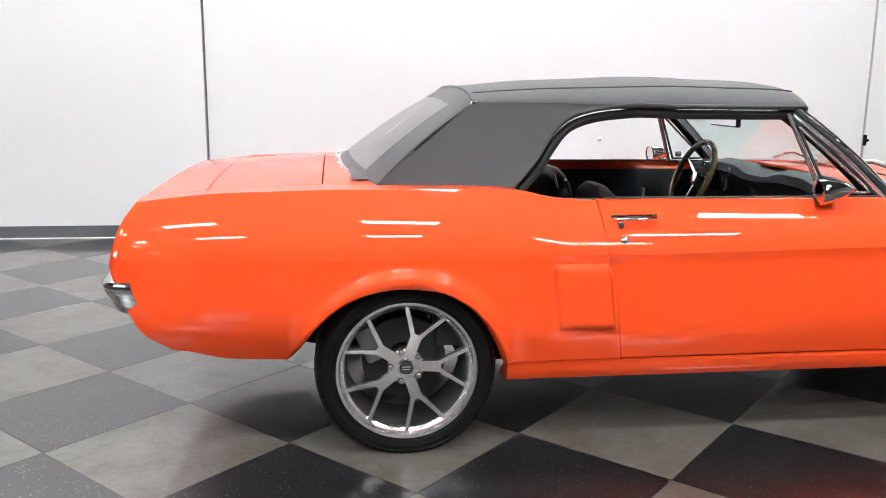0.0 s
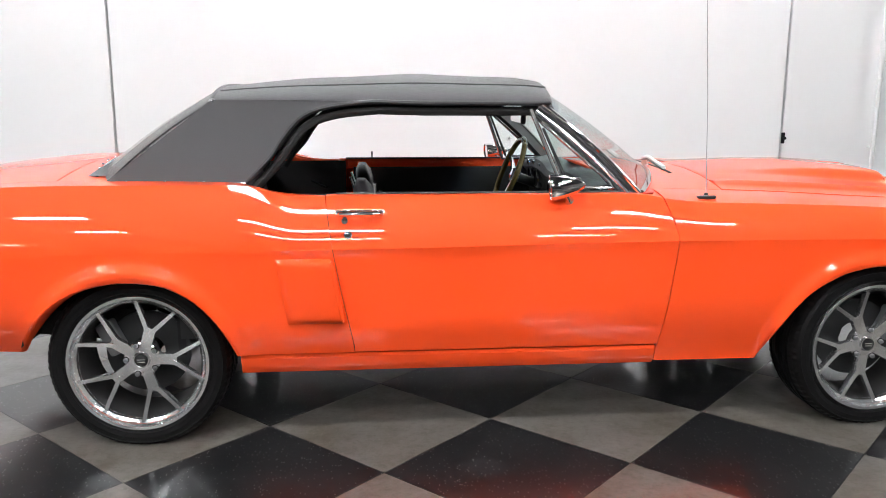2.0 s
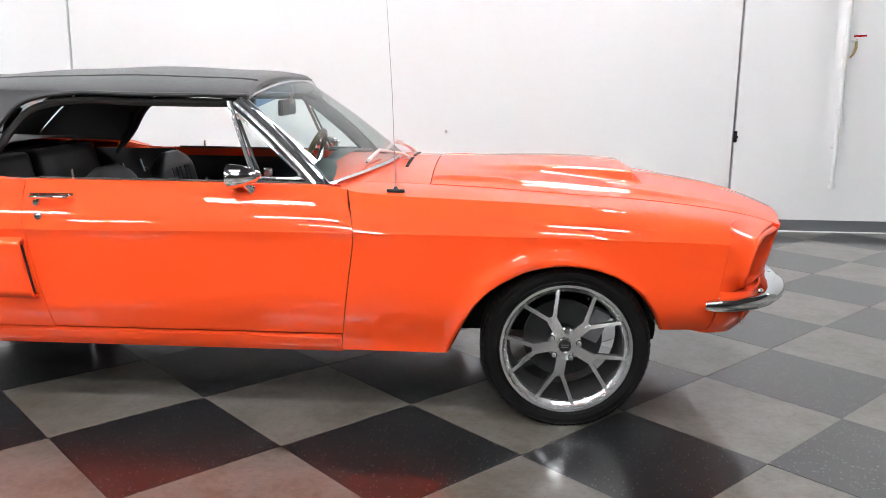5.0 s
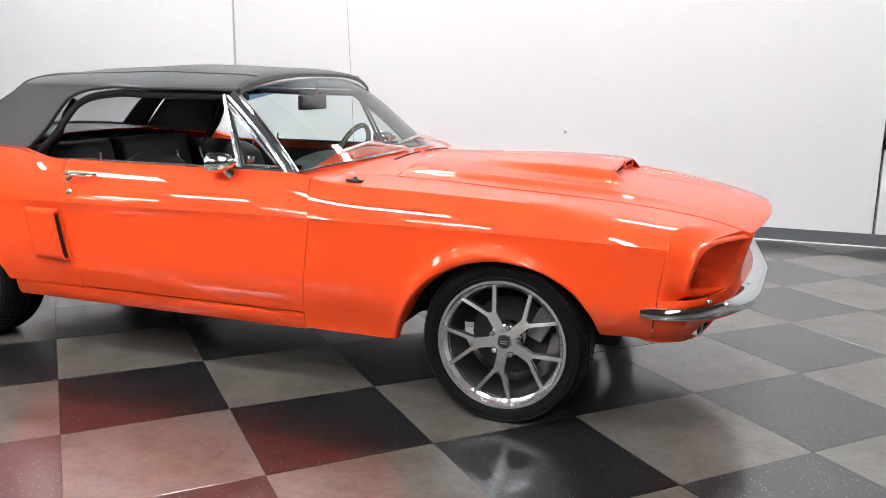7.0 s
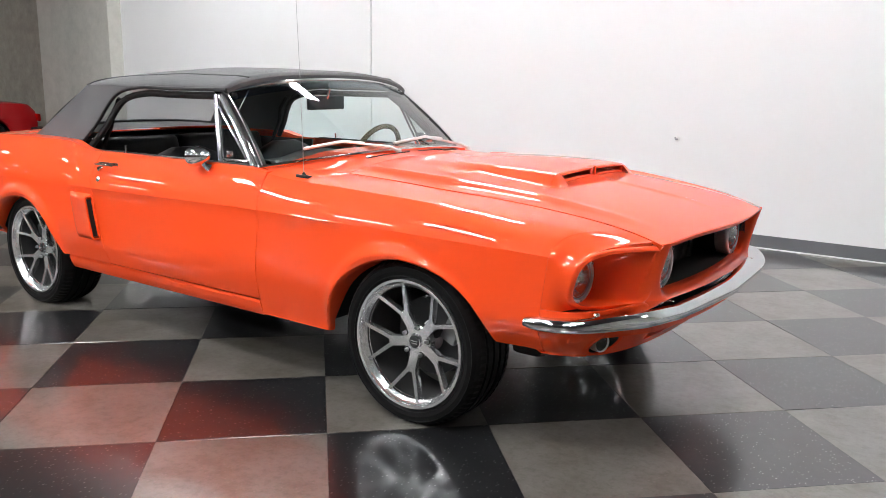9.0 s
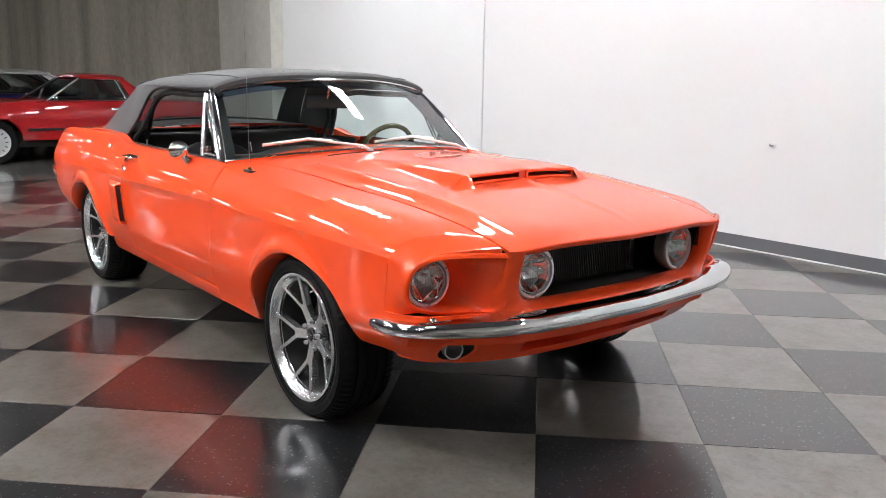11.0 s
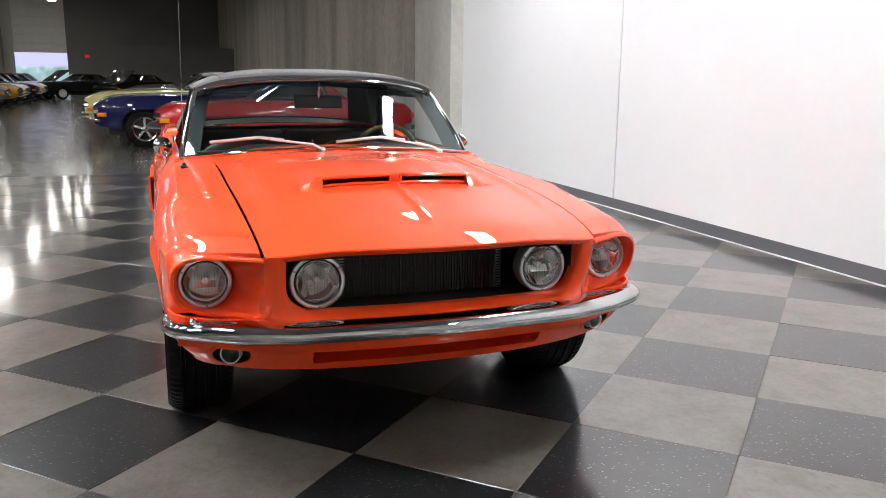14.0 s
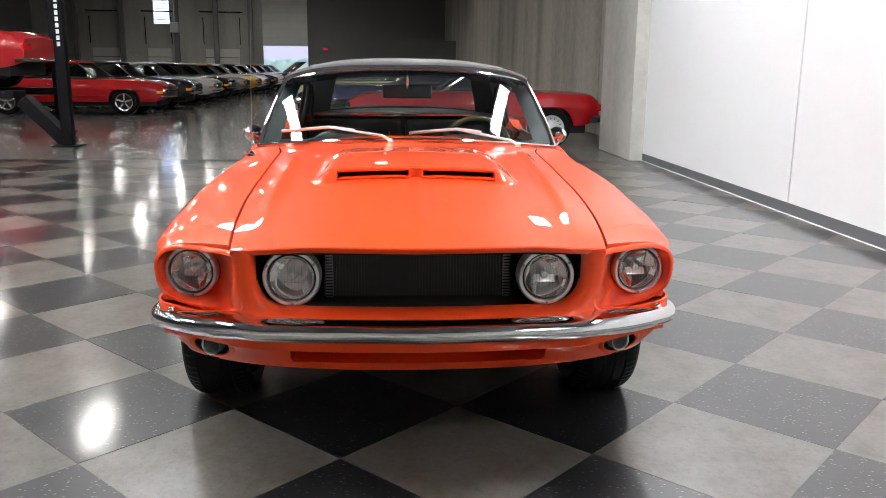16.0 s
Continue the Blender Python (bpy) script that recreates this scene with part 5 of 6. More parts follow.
mesh_object("rear_window", v, clear, PLASTIC, soft_top, "clear flexible rear window")
mesh_object("bow_welt", *tube_mesh([tuple(p + Vector((0, 0, 0.001))) for p in upper], 0.006, 8), CANVAS, soft_top)
rim_path = [tuple(p + Vector((-0.004, 0, 0.003))) for p in base]
side_r = [(x, -0.716, 0.950 - 0.004 * (x + 1.49) / 0.5) for x in np.linspace(-0.985, -1.46, 8)]
side_l = [(p[0], -p[1], p[2]) for p in side_r[::-1]]
trim_ob = mesh_object("belt_moulding", *tube_mesh(side_r + rim_path + side_l, 0.0075, 8, 0.6), CHROME, soft_top, "chrome moulding at the foot of the top")
full = side_r + rim_path + side_l
for k in range(2, len(full) - 2):
    if k % 2 == 0:
        o = mesh_object("tack", *lathe([(0.0004, 0.006), (0.005, 0.004), (0.006, 0.0)], 10, 'Z'), CHROME, trim_ob)
        o.location = (full[k][0] - 0.012, full[k][1], full[k][2] + 0.004)

# windscreen --------------------------------------------------------------
def ws_base(v):
    return Vector((0.475 + 0.200 * (1 - abs(v) ** 2.0), v * 0.742, 0.904 + 0.048 * (1 - abs(v) ** 2.0)))


def ws_head(v):
    return Vector((0.116 + 0.067 * (1 - abs(v) ** 2.2), v * 0.636, 1.232 + 0.062 * (1 - abs(v) ** 2.6)))


rows = []
for t in np.linspace(0, 1, 14):
    rows.append([tuple(ws_base(v).lerp(ws_head(v), t) + Vector((0.012, 0, 0.011)) * math.sin(math.pi * t) * (1 - 0.6 * abs(v))) for v in np.linspace(-0.985, 0.985, 31)])
glass_v, glass_f = sheet(rows)
screen = mesh_object("windshield", glass_v, glass_f, TINTED, car, "curved clear windshield with a shaded top band")
shade = [r for r in rows[11:]]
SHADE = glass_mat("blue_shade_band", (0.25, 0.38, 0.62))
mesh_object("shade_band", *sheet([[(p[0] - 0.004, p[1], p[2] - 0.002) for p in r] for r in shade]), SHADE, screen, "blue tinted sun band")
mesh_object("base_moulding", *tube_mesh([tuple(ws_base(v) + Vector((0.004, 0, 0.002))) for v in np.linspace(-1, 1, 33)], 0.011, 8, 0.7), CHROME, screen)
mesh_object("head_moulding", *tube_mesh([tuple(ws_head(v) + Vector((0.016, 0, -0.010))) for v in np.linspace(-1, 1, 33)], 0.011, 8, 0.8), CHROME, screen)
head_in = [[tuple(ws_head(v) + Vector((dx, 0, dz))) for v in np.linspace(-1, 1, 31)] for dx, dz in ((0.006, -0.008), (-0.02, -0.030), (-0.07, -0.022), (-0.09, 0.0))]
mesh_object("header_trim", *sheet(head_in), VOID, screen)
for s in (-1, 1):
    a, b = ws_base(s), ws_head(s)
    mid = a.lerp(b, 0.5) + Vector((0.010, s * 0.004, 0.009))
    path = bez(a, mid * 2 - (a + b) * 0.5, b, 14)
    def beside(d, dy):
        """The pillar's line, set back square to it by d and moved out by dy."""
        return [(p[0] - 0.675 * d, p[1] + s * dy, p[2] - 0.738 * d) for p in path]
    pillar = mesh_object("windshield_pillar", *tube_mesh(beside(0.004, 0.004), 0.0125, 10, 0.7), CHROME, screen, "chrome trimmed windshield pillar")
    mesh_object("groove", *tube_mesh(beside(0.021, 0.002), 0.011, 8), BLACK, pillar)
    mesh_object("pillar_strip", *tube_mesh(beside(0.040, 0.010), 0.0125, 10, 0.8), POLISHED, pillar)
    mesh_object("strip_groove", *tube_mesh(beside(0.055, 0.006), 0.007, 8), BLACK, pillar)
    # painted inner pillar, seen dark through the glass
    inner = [[(p[0] - 0.004 - 0.03 * q, p[1] - s * (0.004 + w * q), p[2] - 0.004 - 0.034 * q) for q in (0.0, 0.5, 1.0)] for p, w in zip(path, np.linspace(0.075, 0.060, 14))]
    skin(mesh_object("inner_pillar", *sheet(inner, flip=(s > 0)), BLACK, pillar, "black inner pillar cover"), 0.012)
    # quarter light in front of the open door window
    P = [Vector((0.068, s * 0.652, 1.208)), Vector((0.188, s * 0.735, 0.905)), Vector((0.420, s * 0.745, 0.907))]
    C = [Vector((0.108, s * 0.672, 1.150)), Vector((0.205, s * 0.730, 0.921)), Vector((0.368, s * 0.732, 0.921))]
    vent = mesh_object("vent_window", *tube_mesh([tuple(P[0]), tuple(P[1])], 0.0115, 10, 0.7), POLISHED, car, "chrome framed triangular vent window")
    corner = [C[2] + Vector((-0.03, 0, 0)), C[2] + Vector((0.004, 0, 0.001)), C[2] + Vector((-0.014, 0, 0.024))]
    mesh_object("frame", *tube_mesh([tuple(C[0] + Vector((-0.004, 0, 0.012)))] + [tuple(p) for p in corner[::-1]] + [tuple(C[1])], 0.0065, 8), POLISHED, vent)
    mesh_object("sill", *tube_mesh([tuple(P[1]), tuple(P[2])], 0.009, 8, 0.8), CHROME, vent)
    mesh_object("seal", *tube_mesh([tuple(C[1] + Vector((0.002, 0, 0.0))), tuple(C[0] + Vector((0.004, 0, -0.010)))], 0.006, 8), BLACK, vent)
    mesh_object("pane", [tuple(p) for p in C], [(0, 1, 2)], GLASS, vent)
    mesh_object("latch", *box_mesh((0.235, s * 0.722, 0.945), (0.03, 0.02, 0.03), 0.006), CHROME, vent)
    # door top moulding, handle, lock, mirror
    mesh_object("door_sill_strip", *tube_mesh([(x, s * (half_width(x, belt_z(x)) - 0.030), belt_z(x) + 0.005) for x in np.linspace(-0.66, 0.48, 18)], 0.005, 6), BLACK, car)
    dr = doors[0] if s < 0 else doors[1]
    yh = half_width(-0.58, 0.845)
    h = mesh_object("handle", *tube_mesh([(-0.648, s * (yh + 0.002), 0.846), (-0.640, s * (yh + 0.030), 0.850), (-0.60, s * (yh + 0.036), 0.852), (-0.53, s * (yh + 0.034), 0.852), (-0.507, s * (yh + 0.022), 0.850), (-0.500, s * (yh - 0.004), 0.848)], [0.010, 0.011, 0.009, 0.009, 0.011, 0.010], 10, 0.7), CHROME, dr, "chrome door handle")
    mesh_object("push_button", *lathe([(0.0005, -0.028), (0.011, -0.027), (0.013, -0.02), (0.011, 0.0)], 18), CHROME, h).matrix_basis = pose(-0.628, s * yh, 0.826, 0, 0, 0 if s < 0 else 180)
    mesh_object("plate", *box_mesh((-0.575, s * (yh - 0.001), 0.848), (0.17, 0.008, 0.026), 0.003, 2, (s * -12, 0, 0)), CHROME, h)
    mesh_object("lock", *lathe([(0.0005, -0.010), (0.008, -0.010), (0.014, -0.006), (0.0165, 0.0), (0.0165, 0.01)], 22), CHROME, dr, "round chrome door lock").matrix_basis = pose(-0.617, s * (half_width(-0.617, 0.776) - 0.003), 0.776, -18 if s < 0 else 18, 0, 0 if s < 0 else 180)
    mir = mesh_object("mirror_housing", *lathe([(0.0008, 0.128), (0.012, 0.122), (0.026, 0.098), (0.038, 0.062), (0.045, 0.03), (0.0475, 0.008), (0.0465, 0.0), (0.043, -0.002), (0.043, 0.003), (0.0008, 0.004)], 30, 'X'), CHROME, dr, "chrome bullet door mirror")
    mir.matrix_basis = pose(0.112, s * 0.826, 0.934, 0, -6, 6 * s)
    mesh_object("stalk", *tube_mesh([(0.168, s * 0.824, 0.912), (0.178, s * 0.815, 0.896), (0.186, s * 0.800, 0.884)], [0.014, 0.012, 0.020], 12), CHROME, dr)

# wipers, aerial, inside mirror ------------------------------------------
for y0, z0 in ((-0.09, 0.950), (0.525, 0.930)):
    pivot = Vector((0.715 - 0.05 * abs(y0), y0, z0))
    elbow = Vector((0.622, y0 - 0.295, 1.005 - 0.006 * (y0 > 0)))
    tip_a, tip_b = elbow + Vector((0.02, 0.12, -0.012)), elbow + Vector((-0.015, -0.23, -0.020))
    wp = mesh_object("wiper", *tube_mesh([tuple(pivot), tuple(pivot + Vector((-0.02, -0.04, 0.022))), tuple(elbow)], [0.014, 0.012, 0.008], 8, 0.6), WIPER, car, "slim chrome windshield wiper")
    mesh_object("blade", *tube_mesh([tuple(tip_a), tuple(elbow + Vector((0, 0, 0.002))), tuple(tip_b)], 0.0075, 8), WIPER, wp)
    mesh_object("rubber", *tube_mesh([tuple(tip_a + Vector((-0.006, 0, -0.008))), tuple(elbow + Vector((-0.006, 0, -0.006))), tuple(tip_b + Vector((-0.006, 0, -0.008)))], 0.004, 6), BLACK, wp)
    mesh_object("pivot_cap", *lathe([(0.0005, 0.02), (0.012, 0.017), (0.016, 0.0)], 14, 'Z'), WIPER, wp).location = tuple(pivot + Vector((0, 0, -0.008)))
aer = mesh_object("aerial", *tube_mesh([(0.731, -0.741, 0.886), (0.716, -0.735, 1.25), (0.672, -0.722, 1.95)], [0.0016, 0.0011, 0.0007], 8), STEEL, car, "thin steel whip aerial on a black base")
mesh_object("aerial_base", *merge(lathe([(0.0005, 0.932), (0.006, 0.931), (0.010, 0.922), (0.012, 0.912)], 14, 'Z')), BLACK, aer).location = (0.731, -0.741, -0.030)
mesh_object("aerial_foot", *box_mesh((0.731, -0.741, 0.883), (0.070, 0.034, 0.014), 0.006, 2, (-12, 0, 0)), BLACK, aer)
inm = mesh_object("inside_mirror", *box_mesh((0.14, 0.0, 1.165), (0.022, 0.265, 0.072), 0.010, 3), BLACK, screen, "black inside mirror")
mesh_object("mirror_arm", *tube_mesh([(0.15, 0, 1.185), (0.17, 0, 1.235), (0.165, 0, 1.275)], 0.007, 8), CHROME, inm)
mesh_object("mirror_glass", *box_mesh((0.128, 0.0, 1.165), (0.002, 0.25, 0.06)), CHROME, inm)

# cabin ------------------------------------------------------------------
tub = merge(box_mesh((-0.30, 0, 0.33), (1.75, 1.46, 0.04)), box_mesh((0.56, 0, 0.60), (0.03, 1.30, 0.60)), box_mesh((-1.25, 0, 0.60), (0.03, 1.36, 0.62)))
cabin = mesh_object("cabin_tub", *tub, VOID, car, "black cabin floor and bulkheads")
for s in (-1, 1):
    rows = [[(x, s * y, z) for y, z in ((0.735, 0.36), (0.728, 0.50), (0.722, 0.70), (0.722, 0.84), (0.728, 0.862))] for x in np.linspace(-0.62, 0.50, 12)]
    card = mesh_object("door_card", *sheet(rows, flip=(s > 0)), VINYL, cabin, "black vinyl door card")
    skin(card, 0.012, 1)
    mesh_object("door_top_metal", *sheet([[(x, s * y, z) for y, z in ((0.728, 0.858), (0.735, 0.875), (0.748, 0.898), (0.765, 0.906))] for x in np.linspace(-0.65, 0.52, 12)], flip=(s > 0)), ORANGE, cabin, "orange painted door top")
    mesh_object("arm_rest", *box_mesh((-0.05, s * 0.690, 0.66), (0.42, 0.07, 0.06), 0.02), VINYL, cabin)
    wnd = mesh_object("window_crank", *tube_mesh([(-0.40, s * 0.715, 0.70), (-0.40, s * 0.69, 0.70), (-0.48, s * 0.682, 0.735)], 0.009, 8), CHROME, cabin)
    mesh_object("crank_knob", *lathe([(0.0005, -0.03), (0.014, -0.026), (0.014, 0)], 14), CHROME, wnd).matrix_basis = pose(-0.48, s * 0.682, 0.735, 0, 0, 180 if s < 0 else 0)
    mesh_object("lock_pin", *tube_mesh([(-0.52, s * 0.760, 0.90), (-0.52, s * 0.760, 0.945)], [0.0045, 0.006], 8), CHROME, cabin)
    rows = [[(x, s * y, z) for y, z in ((0.70, 0.36), (0.695, 0.60), (0.690, 0.84), (0.700, 0.90))] for x in np.linspace(-1.25, -0.66, 8)]
    skin(mesh_object("rear_side_panel", *sheet(rows, flip=(s > 0)), VINYL, cabin, "black vinyl rear side panel"), 0.012, 1)
    q = mesh_object("rear_crank", *tube_mesh([(-0.84, s * 0.688, 0.80), (-0.84, s * 0.665, 0.80), (-0.76, s * 0.655, 0.765)], 0.008, 8), CHROME, cabin)
    mesh_object("quarter_top_metal", *sheet([[(x, s * y, z) for y, z in ((0.70, deck_rim(x) - 0.05), (0.708, deck_rim(x) - 0.02), (0.725, deck_rim(x) - 0.006))] for x in np.linspace(-1.0, -0.66, 9)], flip=(s > 0)), ORANGE, cabin)


def seat_back(at, w, h, lean, d=0.13):
    rows = []
    for t in np.linspace(0, 1, 15):
        z = h * t
        ww = w / 2 * (1 - 0.10 * t - 0.55 * max(0, (t - 0.72) / 0.28) ** 2.6)
        th = d * (1 - 0.45 * t) * (1 if t < 0.9 else 1 - 0.5 * ((t - 0.9) / 0.1) ** 2)
        row = []
        for a in np.linspace(0, 2 * math.pi, 28, endpoint=False):
            ca, sa = math.cos(a), math.sin(a)
            row.append((th / 2 * math.copysign(abs(ca) ** 0.6, ca) * (1 + 0.12 * abs(sa)) - lean * z, ww * math.copysign(abs(sa) ** 0.5, sa), z))
        rows.append(row)
    rows.append([(-lean * h * 1.01, 0, h * 1.004)] * 28)
    v, f = sheet(rows, close=True, flip=True)
    return moved((v, f), Matrix.Translation(at))


for s in (-1, 1):
    seat = mesh_object("front_seat", *box_mesh((-0.32, s * 0.36, 0.50), (0.52, 0.52, 0.17), 0.06, 3, (0, -6, 0)), VINYL, car, "black vinyl bucket seat")
    mesh_object("seat_back", *seat_back((-0.50, s * 0.36, 0.47), 0.53, 0.445, 0.16), VINYL, seat)
    for k in range(5):
        y = s * 0.36 + (k - 2) * 0.055
        mesh_object("pleat", *tube_mesh([(-0.50 - 0.16 * z + 0.055 * (1 - 0.5 * z / 0.44), y, 0.50 + z) for z in np.linspace(0.04, 0.34, 7)], 0.006, 6), VINYL, seat)
    mesh_object("seat_release", *tube_mesh([(-0.60, s * 0.10, 0.84), (-0.62, s * 0.10, 0.90)], 0.006, 8), CHROME, seat)
rear = mesh_object("rear_seat", *box_mesh((-0.93, 0, 0.50), (0.42, 1.28, 0.16), 0.05, 3), VINYL, car, "black vinyl rear bench")
mesh_object("rear_backrest", *merge(box_mesh((-1.12, 0.33, 0.72), (0.13, 0.64, 0.44), 0.05, 3, (0, -12, 0)), box_mesh((-1.12, -0.33, 0.72), (0.13, 0.64, 0.44), 0.05, 3, (0, -12, 0))), VINYL, rear)
mesh_object("parcel_well", *box_mesh((-1.40, 0, 0.915), (0.44, 1.26, 0.05), 0.02), VINYL, rear)
mesh_object("well_cover", *sheet([[(x, v * 0.64, deck_c(x) + (deck_rim(x) - deck_c(x)) * abs(v) ** 2.2 + 0.012) for v in np.linspace(-1, 1, 21)] for x in np.linspace(-1.56, -1.16, 8)], flip=True), VINYL, rear, "black vinyl boot cover behind the seats")
mesh_object("well_strip", *tube_mesh([(-1.19, -0.62, 0.945), (-1.19, 0.62, 0.945)], 0.007, 8), CHROME, rear)
# dash
drows = []
for v in np.linspace(-1, 1, 41):
    hump = 0.030 * (math.exp(-((v - 0.46) / 0.26) ** 4) + math.exp(-((v + 0.46) / 0.26) ** 4))
    drows.append([(x, v * 0.665, z + hump * k) for x, z, k in ((0.57 - 0.11 * v * v, 0.915 - 0.012 * v * v, 0), (0.48 - 0.04 * v * v, 0.925, 0.3), (0.36, 0.925, 1), (0.30, 0.905, 1), (0.285, 0.88, 0.6), (0.31, 0.85, 0), (0.33, 0.74, 0), (0.38, 0.66, 0), (0.56, 0.64, 0))])
dash = mesh_object("dashboard", *sheet(drows, flip=False), VINYL, car, "black padded twin-pod dashboard")
for y, r, z in ((0.30, 0.052, 0.845), (0.46, 0.052, 0.845), (0.245, 0.024, 0.90), (0.38, 0.024, 0.905), (0.515, 0.024, 0.90), (0.0, 0.03, 0.83)):
    gg = mesh_object("gauge", *lathe([(r * 0.9, -0.012), (r, -0.006), (r, 0.02)], 26, 'X'), CHROME, dash, "round chrome ringed gauge")
    gg.location = (0.300, y, z)
    mesh_object("gauge_face", *lathe([(0.0005, 0.0), (r * 0.92, 0.0)], 26, 'X'), VOID, gg)
    mesh_object("needle", *box_mesh((-0.003, r * 0.2, r * 0.2), (0.002, r * 0.9, 0.003), 0, 1, (40, 0, 0)), OFFWHITE, gg)
for k in range(3):
    mesh_object("radio_trim", *box_mesh((0.318, 0.0, 0.72 + 0.03 * k), (0.012, 0.20, 0.012), 0.002, 1), CHROME, dash)
wheel_m = pose(0.165, 0.37, 0.862, 0, -68 + 90, 0)
sw = mesh_object("steering_wheel", *lathe([(0.185 + 0.014 * math.cos(a), 0.014 * math.sin(a)) for a in np.linspace(0, 2 * math.pi, 13)], 48, 'X'), WOODRIM, car, "wood rimmed steering wheel with chrome spokes")
sw.matrix_basis = wheel_m
for k in range(3):
    a = math.radians((180, 300, 60)[k] - 90 + 60)
    d = Vector((0, math.cos(a), math.sin(a)))
    mesh_object("wheel_spoke", *tube_mesh([tuple(d * 0.02 + Vector((0.028, 0, 0))), tuple(d * 0.10 + Vector((0.018, 0, 0))), tuple(d * 0.178)], [0.017, 0.014, 0.012], 8, 0.35), CHROME, sw)
mesh_object("horn_button", *lathe([(0.0005, -0.016), (0.03, -0.012), (0.038, 0.0), (0.034, 0.03)], 24, 'X'), CHROME, sw).location = (0.02, 0, 0)
mesh_object("column", *tube_mesh([(0.03, 0, 0), (0.30, 0, 0.01)], 0.024, 12), BLACK, sw)
mesh_object("console", *box_mesh((-0.10, 0, 0.45), (0.75, 0.20, 0.18), 0.03), VINYL, car)
mesh_object("gear_lever", *tube_mesh([(0.02, 0, 0.53), (0.03, 0, 0.68)], 0.008, 8), CHROME, car)

# ---- other cars in the hall ----
def classic_car(m, label, body_mat, roof_mat=None, length=4.8, width=1.84, height=1.36, base=2.84, hood=0.96, deck=0.96,
                cabin=(0.62, 0.08, -0.85, -1.45), wheel_r=0.33, rims="disc", lamps=4, group="", stripe=None, hood_mat=None):
    """A parked car, nose along +x. cabin: x of the windscreen's foot and head, and of the rear window's head and foot."""
    c = thing("parked_car", label, "car", m, group)
    roof_mat = roof_mat or body_mat
    h, wb = length / 2, base / 2
    top = smooth_curve([-h, -h + 0.12, -h + 0.5, cabin[3], cabin[0], h - 0.9, h - 0.25, h], [deck - 0.12, deck - 0.03, deck, deck + 0.01, hood + 0.015, hood, hood - 0.05, hood - 0.16])
    low = smooth_curve([-h, -h + 0.35, h - 0.35, h], [0.46, 0.36, 0.34, 0.44])
    wide = smooth_curve([-h, -h + 0.25, -wb, 0, wb, h - 0.3, h], [0.80, 0.94, 1.0, 1.0, 1.0, 0.95, 0.82])
    ra = wheel_r + 0.055
    xs = set(np.linspace(-h, h, 34))
    for ax in (-wb, wb):
        xs |= {ax + ra * math.cos(a) for a in np.linspace(0, math.pi, 17)}
    rows = []
    for x in sorted(xs):
        zl = low(x)
        for ax in (-wb, wb):
            d = abs(x - ax)
            if d < ra:
                zl = max(zl, wheel_r + math.sqrt(max(0, ra * ra - d * d)) * 0.98)
        w, zt = width / 2 * wide(x), top(x)
        zc = 0.74 * zt
        zl = min(zl, zc - 0.02)
        row = [(w * k, zl + (zc - zl) * t) for t, k in ((0, 0.955), (0.25, 0.985), (0.6, 0.99), (0.9, 0.995), (1, 1.0))]
        row += [(w * k, zc + (zt - 0.02 - zc) * t) for t, k in ((0.3, 0.985), (0.7, 0.955), (1, 0.915))]
        row += [(w * 0.86, zt - 0.006), (w * 0.7, zt + 0.004), (w * 0.35, zt + 0.018), (0, zt + 0.022)]
        rows.append([(x, -y, z) for y, z in row] + [(x, y, z) for y, z in row[-2::-1]])
    v, f = sheet(rows, flip=True)
    n = len(rows[0])
    f += [tuple(range(n)), tuple((len(rows) - 1) * n + k for k in range(n))[::-1]]
    mesh_object("body", v, f, body_mat, c, "", 35)
    if hood_mat:
        over = [[(x, v * width / 2 * wide(x) * 0.80, top(x) + (0.022 - 0.030 * abs(v) ** 1.6) + 0.006) for v in np.linspace(-1, 1, 13)] for x in np.linspace(cabin[0] + 0.05, h - 0.06, 14)]
        skin(mesh_object("hood", *sheet(over, flip=True), hood_mat, c, "silver painted hood", 60), 0.012)
    mesh_object("underbody", *box_mesh((0, 0, 0.36), (length * 0.9, width * 0.80, 0.26), 0.03), VOID, c)
    x0, x1, x2, x3 = cabin
    wb_, wt = width / 2 * 0.87, width / 2 * 0.70
    zb0, zb3 = top(x0) - 0.01, top(x3) - 0.01
    F = [Vector((x0, -wb_, zb0)), Vector((x0, wb_, zb0))]
    R = [Vector((x3, -wb_, zb3)), Vector((x3, wb_, zb3))]
    FT = [Vector((x1, -wt, height - 0.05)), Vector((x1, wt, height - 0.05))]
    RT = [Vector((x2, -wt, height - 0.06)), Vector((x2, wt, height - 0.06))]

    def pane(name, a, b, d, e):
        rws = [[tuple(a.lerp(b, s).lerp(e.lerp(d, s), t)) for s in np.linspace(0, 1, 7)] for t in np.linspace(0, 1, 5)]
        return mesh_object(name, *sheet(rws), CAR_GLASS, c, "dark reflecting car window")
    pane("windshield", F[0], F[1], FT[1], FT[0])
    pane("rear_window", R[1], R[0], RT[0], RT[1])
    for s in (0, 1):
        pane("side_window", *((R[0], F[0], FT[0], RT[0]) if s == 0 else (F[1], R[1], RT[1], FT[1])))
        sg = -1 if s == 0 else 1
        mesh_object("pillar", *tube_mesh([tuple(F[s]), tuple(FT[s])], 0.026, 8), CHROME, c)
        quarter = [[tuple(R[s].lerp(F[s], q).lerp(RT[s].lerp(FT[s], q), t) + Vector((0, sg * 0.006, 0))) for q in (0.0, 0.10, 0.20 - 0.06 * t)] for t in np.linspace(0, 1, 6)]
        mesh_object("quarter_pillar", *sheet(quarter, flip=(s == 1)), roof_mat, c)
